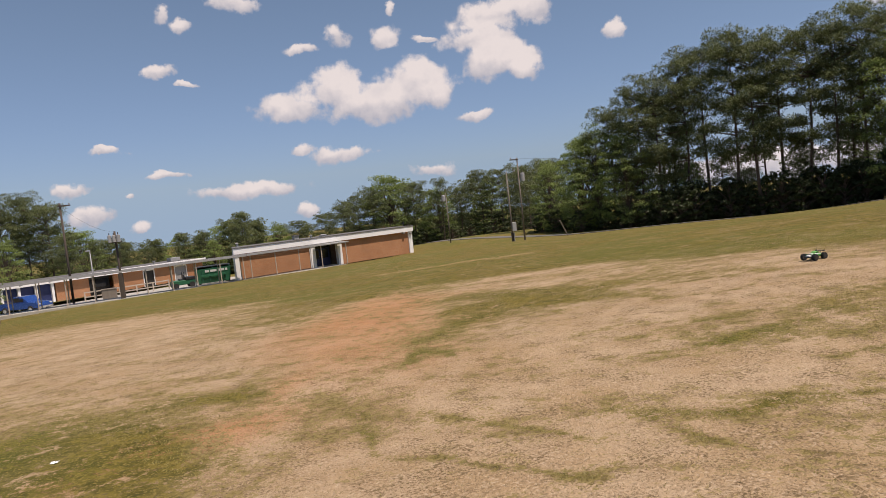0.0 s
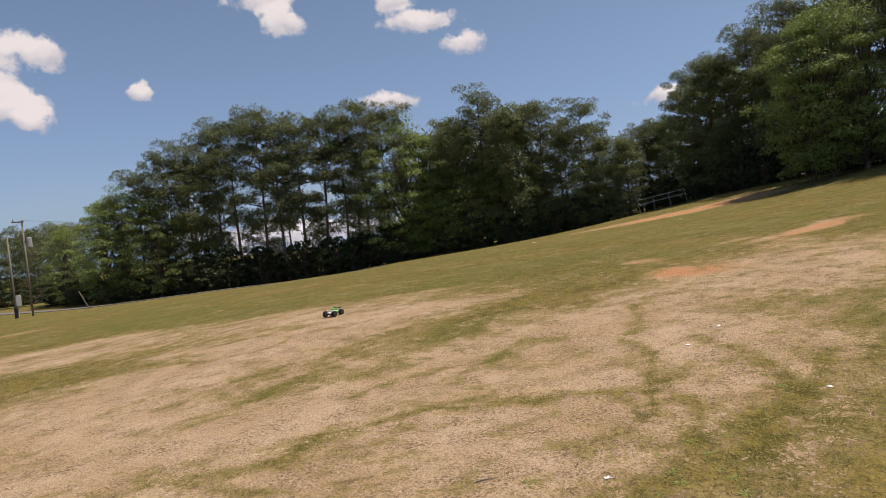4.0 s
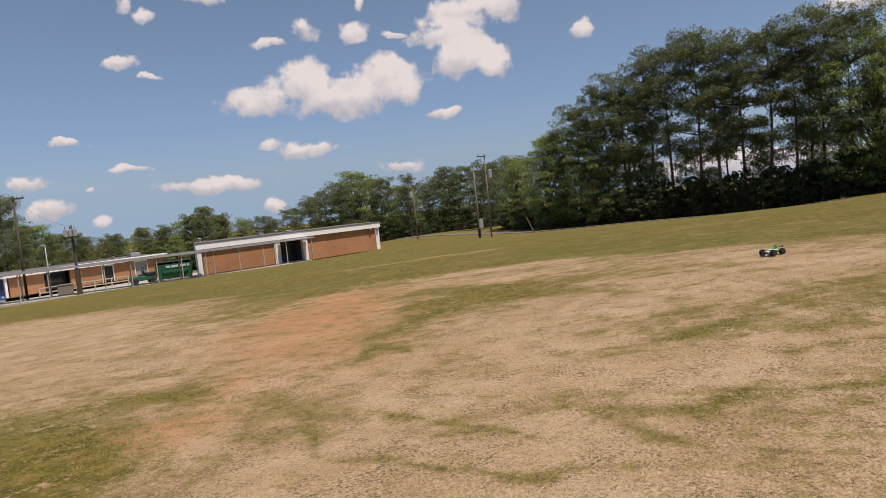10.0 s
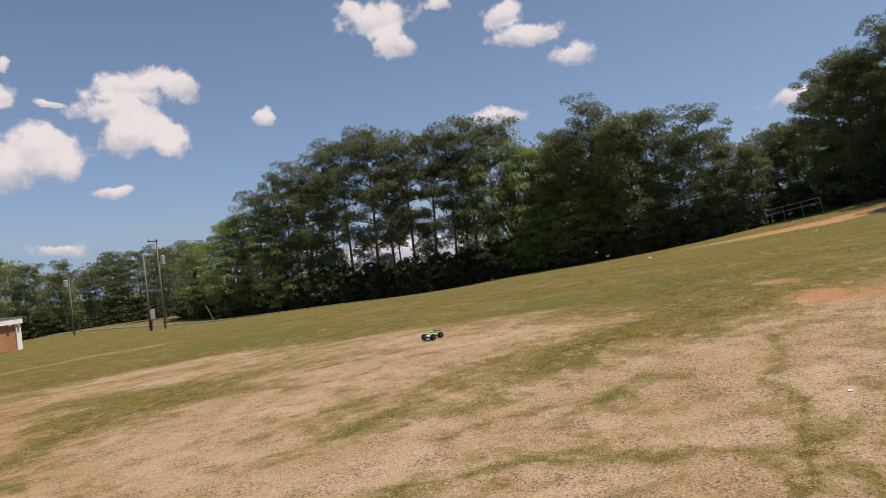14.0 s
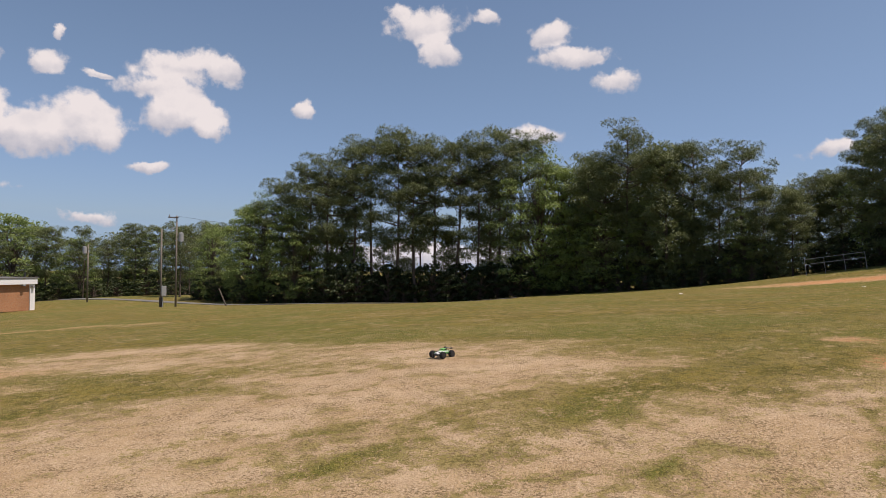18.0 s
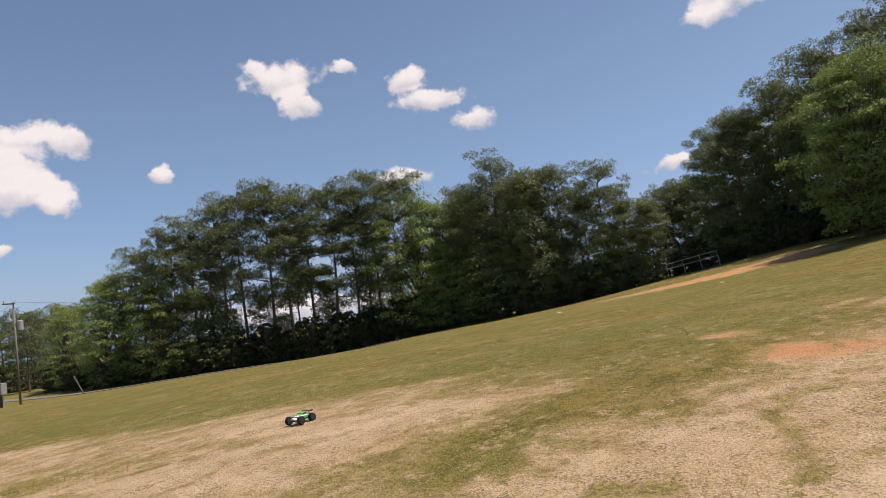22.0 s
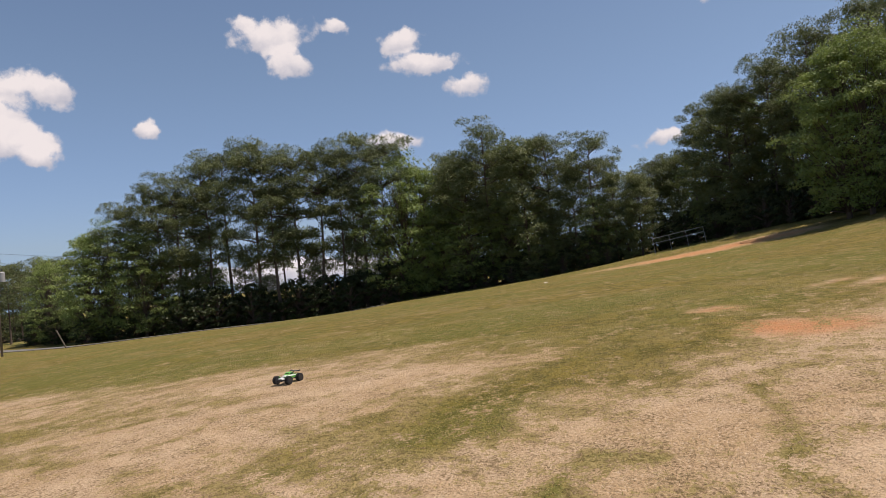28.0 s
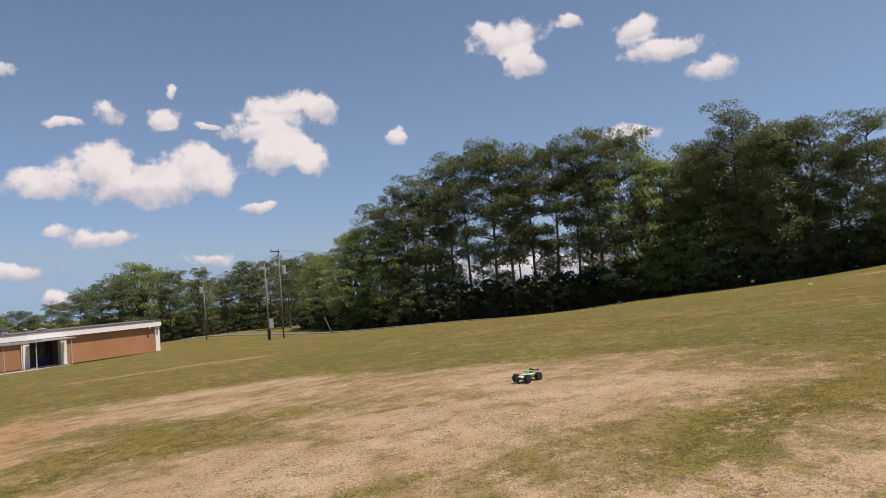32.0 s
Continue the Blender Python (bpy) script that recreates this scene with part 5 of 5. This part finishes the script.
part("cover", boxes((-0.75, 0.75, -0.55, 0.55, 1.1, 1.18), bevel=0.01), "wood_pole", bench)


# ---- pipe frame at the wood ----
def pipe_frame():
    xa, ya = polar(65.5, 56.5)
    xb, yb = polar(69.4, 54.8)
    ln, ang = math.hypot(xb - xa, yb - ya), math.degrees(math.atan2(yb - ya, xb - xa))
    za, zb = level(xa, ya), level(xb, yb)
    f = place("pipe_frame", pose(xa, ya, za, 0, -math.degrees(math.atan2(zb - za, ln)), ang))
    tagged(f, "grey galvanised pipe fence frame standing on red clay", "fence frame")
    for i in range(4):
        x = ln * i / 3
        part("post", rods(((x, 0, -0.2), (x, 0, 1.22), 0.017)), "grey_metal", f)
    for z in (0.82, 1.2):
        part("rail", rods(((0, 0, z), (ln, 0, z), 0.02)), "grey_metal", f)
    return f


pipe_frame()


# ---- toy truck ----
def toy_truck(x, y, angle):
    t = place("radio_controlled_truck", pose(x, y, float(uneven(np.array(x), np.array(y))) + 0.004, 0, 0, angle) @ Matrix.Scale(0.75, 4))
    tagged(t, "green and white radio-controlled truck with knobby black tyres on the turf", "toy truck")

    def shell(name, rings, mat, label="", parent=t):
        """A closed loft through cross rings (x, half width, low z, high z)."""
        bm = bmesh.new()
        prev = None
        for x_, w, z0, z1 in rings:
            r = [bm.verts.new(p) for p in ((x_, -w, z0), (x_, -w * 0.92, z1 - 0.008), (x_, -w * 0.7, z1), (x_, w * 0.7, z1), (x_, w * 0.92, z1 - 0.008), (x_, w, z0))]
            if prev:
                for i in range(6):
                    j = (i + 1) % 6
                    bm.faces.new((prev[i], prev[j], r[j], r[i]))
            else:
                bm.faces.new(r)
            prev = r
        bm.faces.new(prev[::-1])
        bmesh.ops.recalc_face_normals(bm, faces=bm.faces)
        return part(name, bm, mat, parent, label)

    part("chassis", boxes((-0.19, 0.19, -0.05, 0.05, 0.055, 0.075), bevel=0.006), "black", t)
    shell("body_shell", [(-0.17, 0.075, 0.085, 0.125), (-0.09, 0.085, 0.08, 0.135), (0.02, 0.085, 0.08, 0.14), (0.12, 0.07, 0.085, 0.125), (0.215, 0.05, 0.085, 0.105)], "shell_white", "white body shell with green flashes")
    shell("cab", [(-0.11, 0.055, 0.13, 0.15), (-0.075, 0.06, 0.13, 0.182), (0.0, 0.058, 0.13, 0.182), (0.06, 0.05, 0.13, 0.145)], "lime")
    shell("hood_stripe", [(0.06, 0.035, 0.13, 0.143), (0.13, 0.035, 0.118, 0.13), (0.218, 0.032, 0.098, 0.11)], "shell_white", "white bonnet panel")
    part("windscreen", boxes((0.012, 0.03, -0.045, 0.045, 0.146, 0.172)), "glass", t)
    for s in (-1, 1):
        part("side_window", boxes((-0.07, 0.0, s * 0.0595 - 0.002, s * 0.0595 + 0.002, 0.15, 0.174)), "glass", t)
        part("side_flash", boxes((-0.15, 0.09, s * 0.085 - 0.004, s * 0.085 + 0.004, 0.088, 0.12)), "lime", t)
    part("bumper", boxes((0.215, 0.235, -0.07, 0.07, 0.06, 0.09), bevel=0.005), "black", t)
    part("rear_bumper", boxes((-0.235, -0.215, -0.06, 0.06, 0.06, 0.085), bevel=0.005), "black", t)
    w = part("wing", boxes((-0.235, -0.165, -0.09, 0.09, 0.176, 0.184), (-0.235, -0.165, -0.094, -0.088, 0.165, 0.195), (-0.235, -0.165, 0.088, 0.094, 0.165, 0.195), bevel=0.002), "black", t, "black rear wing")
    for s in (-0.03, 0.03):
        part("wing_mount", rods(((-0.17, s, 0.11), (-0.2, s, 0.178), 0.005)), "black", w)
    for x_ in (-0.145, 0.15):
        part("axle", rods(((x_, -0.13, 0.072), (x_, 0.13, 0.072), 0.006)), "chrome", t)
        part("shock_tower", boxes((x_ - 0.006, x_ + 0.006, -0.06, 0.06, 0.07, 0.135)), "black", t)
        for s in (-1, 1):
            part("shock", rods(((x_, s * 0.1, 0.07), (x_, s * 0.055, 0.135), 0.009)), "lime", t)
            bm = bmesh.new()
            rod(bm, (x_, s * 0.105, 0.07), (x_, s * 0.175, 0.07), 0.066, sides=22)
            for k in range(22):
                a = 2 * math.pi * k / 22
                for dy in (0.118, 0.152):
                    off = 0.5 * 2 * math.pi / 22 if dy > 0.13 else 0
                    m = Matrix.Translation((x_ + 0.068 * math.cos(a + off), s * dy, 0.07 + 0.068 * math.sin(a + off))) @ Matrix.Rotation(-(a + off), 4, "Y") @ Matrix.Diagonal((0.012, 0.028, 0.01, 1))
                    bmesh.ops.create_cube(bm, size=1.0, matrix=m)
            ty = part("tyre", bm, "rubber", t)
            part("rim", rods(((x_, s * 0.15, 0.07), (x_, s * 0.178, 0.07), 0.036, 0.04), sides=12), "black", ty)
    part("antenna", rods(((-0.05, 0.03, 0.17), (-0.07, 0.03, 0.3), 0.0015)), "black", t)
    return t


toy_truck(7.7, 9.9, 195)


# ---- litter ----
def litter(x, y, size, seed, label="crumpled white paper scrap lying on the grass"):
    r = random.Random(seed)
    bm = bmesh.new()
    bmesh.ops.create_grid(bm, x_segments=4, y_segments=4, size=size)
    for v in bm.verts:
        v.co.z = size * r.uniform(0.05, 0.45)
        v.co.x *= r.uniform(0.7, 1.1)
    ob = part("paper_scrap", bm, "paper")
    ob.matrix_basis = frame_at(x, y, r.uniform(0, 180))
    sol = ob.modifiers.new("thick", "SOLIDIFY")
    sol.thickness = 0.003
    return tagged(ob, label, "litter", "litter")


for i, (x, y, s) in enumerate(((7.51, 2.7, 0.028), (31.0, 21.0, 0.09), (-2.75, 6.2, 0.03), (6.72, 2.75, 0.022), (5.65, 1.22, 0.02), (3.53, 2.02, 0.018), (34.5, 14.0, 0.07))):
    litter(x, y, s, i)


# ---- weeds and a stick in the turf ----
def weed_tuft(x, y, size, seed, turf=True):
    """A low rosette of arching blades."""
    rng = np.random.default_rng(seed)
    verts, faces = [], []
    for k in range(26):
        a, ln = rng.random() * 6.283, size * rng.uniform(0.5, 1.0)
        up, w = rng.uniform(0.1, 0.35), rng.uniform(0.003, 0.006)
        d, s = np.array([math.cos(a), math.sin(a), 0]), np.array([-math.sin(a), math.cos(a), 0]) * w
        b = d * 0.01 * rng.random()
        mid = b + d * ln * 0.5 + np.array([0, 0, ln * up * 0.7])
        tip = b + d * ln + np.array([0, 0, ln * up * 0.45])
        n = len(verts)
        verts += [tuple(p) for p in (b - s, b + s, mid + s, mid - s, tip)]
        faces += [(n, n + 1, n + 2, n + 3), (n + 3, n + 2, n + 4)]
    ob = raw("weed_tuft", verts, faces, "weed")
    ob.matrix_basis = pose(x, y, float(uneven(np.array(x), np.array(y))) - 0.004)
    return tagged(ob, "small bright green weed tuft growing in thin turf", "weed", "weeds")


for i, (x, y) in enumerate(((3.7, 1.84), (3.62, 1.6), (3.89, 1.47), (3.63, 1.23), (3.99, 1.89), (3.3, 2.45), (3.4, 1.4), (4.27, 1.78), (3.1, 1.75), (5.6, 1.55), (5.9, 1.75), (6.2, 1.9), (3.45, 1.65), (3.8, 1.35), (4.1, 1.6), (3.2, 1.55), (3.55, 2.05), (2.9, 1.6), (4.45, 1.6), (3.75, 1.7))):
    weed_tuft(x, y, (0.035, 0.06, 0.045, 0.065)[i % 4], 60 + i)


def stick(x, y, ln, angle):
    ob = raw("stick", *limb_mesh([[(np.array([ln * t - ln / 2, 0.008 * math.sin(5 * t), 0.004 + 0.006 * t]), 0.006 - 0.003 * t) for t in np.linspace(0, 1, 6)]]), "wood_pole")
    ob.matrix_basis = pose(x, y, float(uneven(np.array(x), np.array(y))), 0, 0, angle)
    return tagged(ob, "short pale bare stick lying on the soil", "stick")


stick(3.21, 2.73, 0.14, -35)


# ---- grass and dry litter underfoot ----
def scatter_blades(name, count, seed, rmin, rmax, want_turf, mat, hmin, hmax, wide, label, category):
    rng = np.random.default_rng(seed)
    az = np.radians(rng.uniform(-36, 100, count))
    rr = rmin + (rmax - rmin) * rng.random(count) ** 0.8
    x, y = 1.4 + rr * np.sin(az), 1.3 + rr * np.cos(az)
    b = bare_cover(x, y)
    keep = rng.random(count) < (np.clip(1.1 - 2.0 * b, 0.02, 1) if want_turf else np.clip(0.25 + 1.2 * b, 0, 1))
    x, y = x[keep], y[keep]
    z = uneven(x, y)
    n = len(x)
    vs = []
    for k in range(3):
        a = rng.random(n) * 6.283
        ln = rng.uniform(hmin, hmax, n)
        lean = rng.uniform(0.9, 2.6, n) if want_turf else rng.uniform(1.6, 6.0, n)
        ox, oy = x + rng.normal(0, 0.02, n), y + rng.normal(0, 0.02, n)
        dx, dy = np.cos(a), np.sin(a)
        w = wide * rng.uniform(0.6, 1.3, n)
        base = np.c_[ox, oy, z - 0.004]
        side = np.c_[-dy * w, dx * w, np.zeros(n)]
        tip = base + np.c_[dx * ln * lean, dy * ln * lean, ln + 0.006]
        vs.append(np.stack([base - side, base + side, tip], 1))
    v = np.concatenate(vs).reshape(-1, 3)
    f = np.arange(len(v)).reshape(-1, 3)
    return tagged(raw(name, v.tolist(), f.tolist(), mat), label, category, kind="stuff")


scatter_blades("grass", 110000, 31, 1.6, 17.0, True, "grass", 0.006, 0.017, 0.0045, "short olive green grass blades growing over the field", "grass")
scatter_blades("dry_litter", 50000, 32, 1.6, 15.0, False, "dry", 0.003, 0.008, 0.0045, "dry straw and leaf litter scattered over bare soil", "litter")
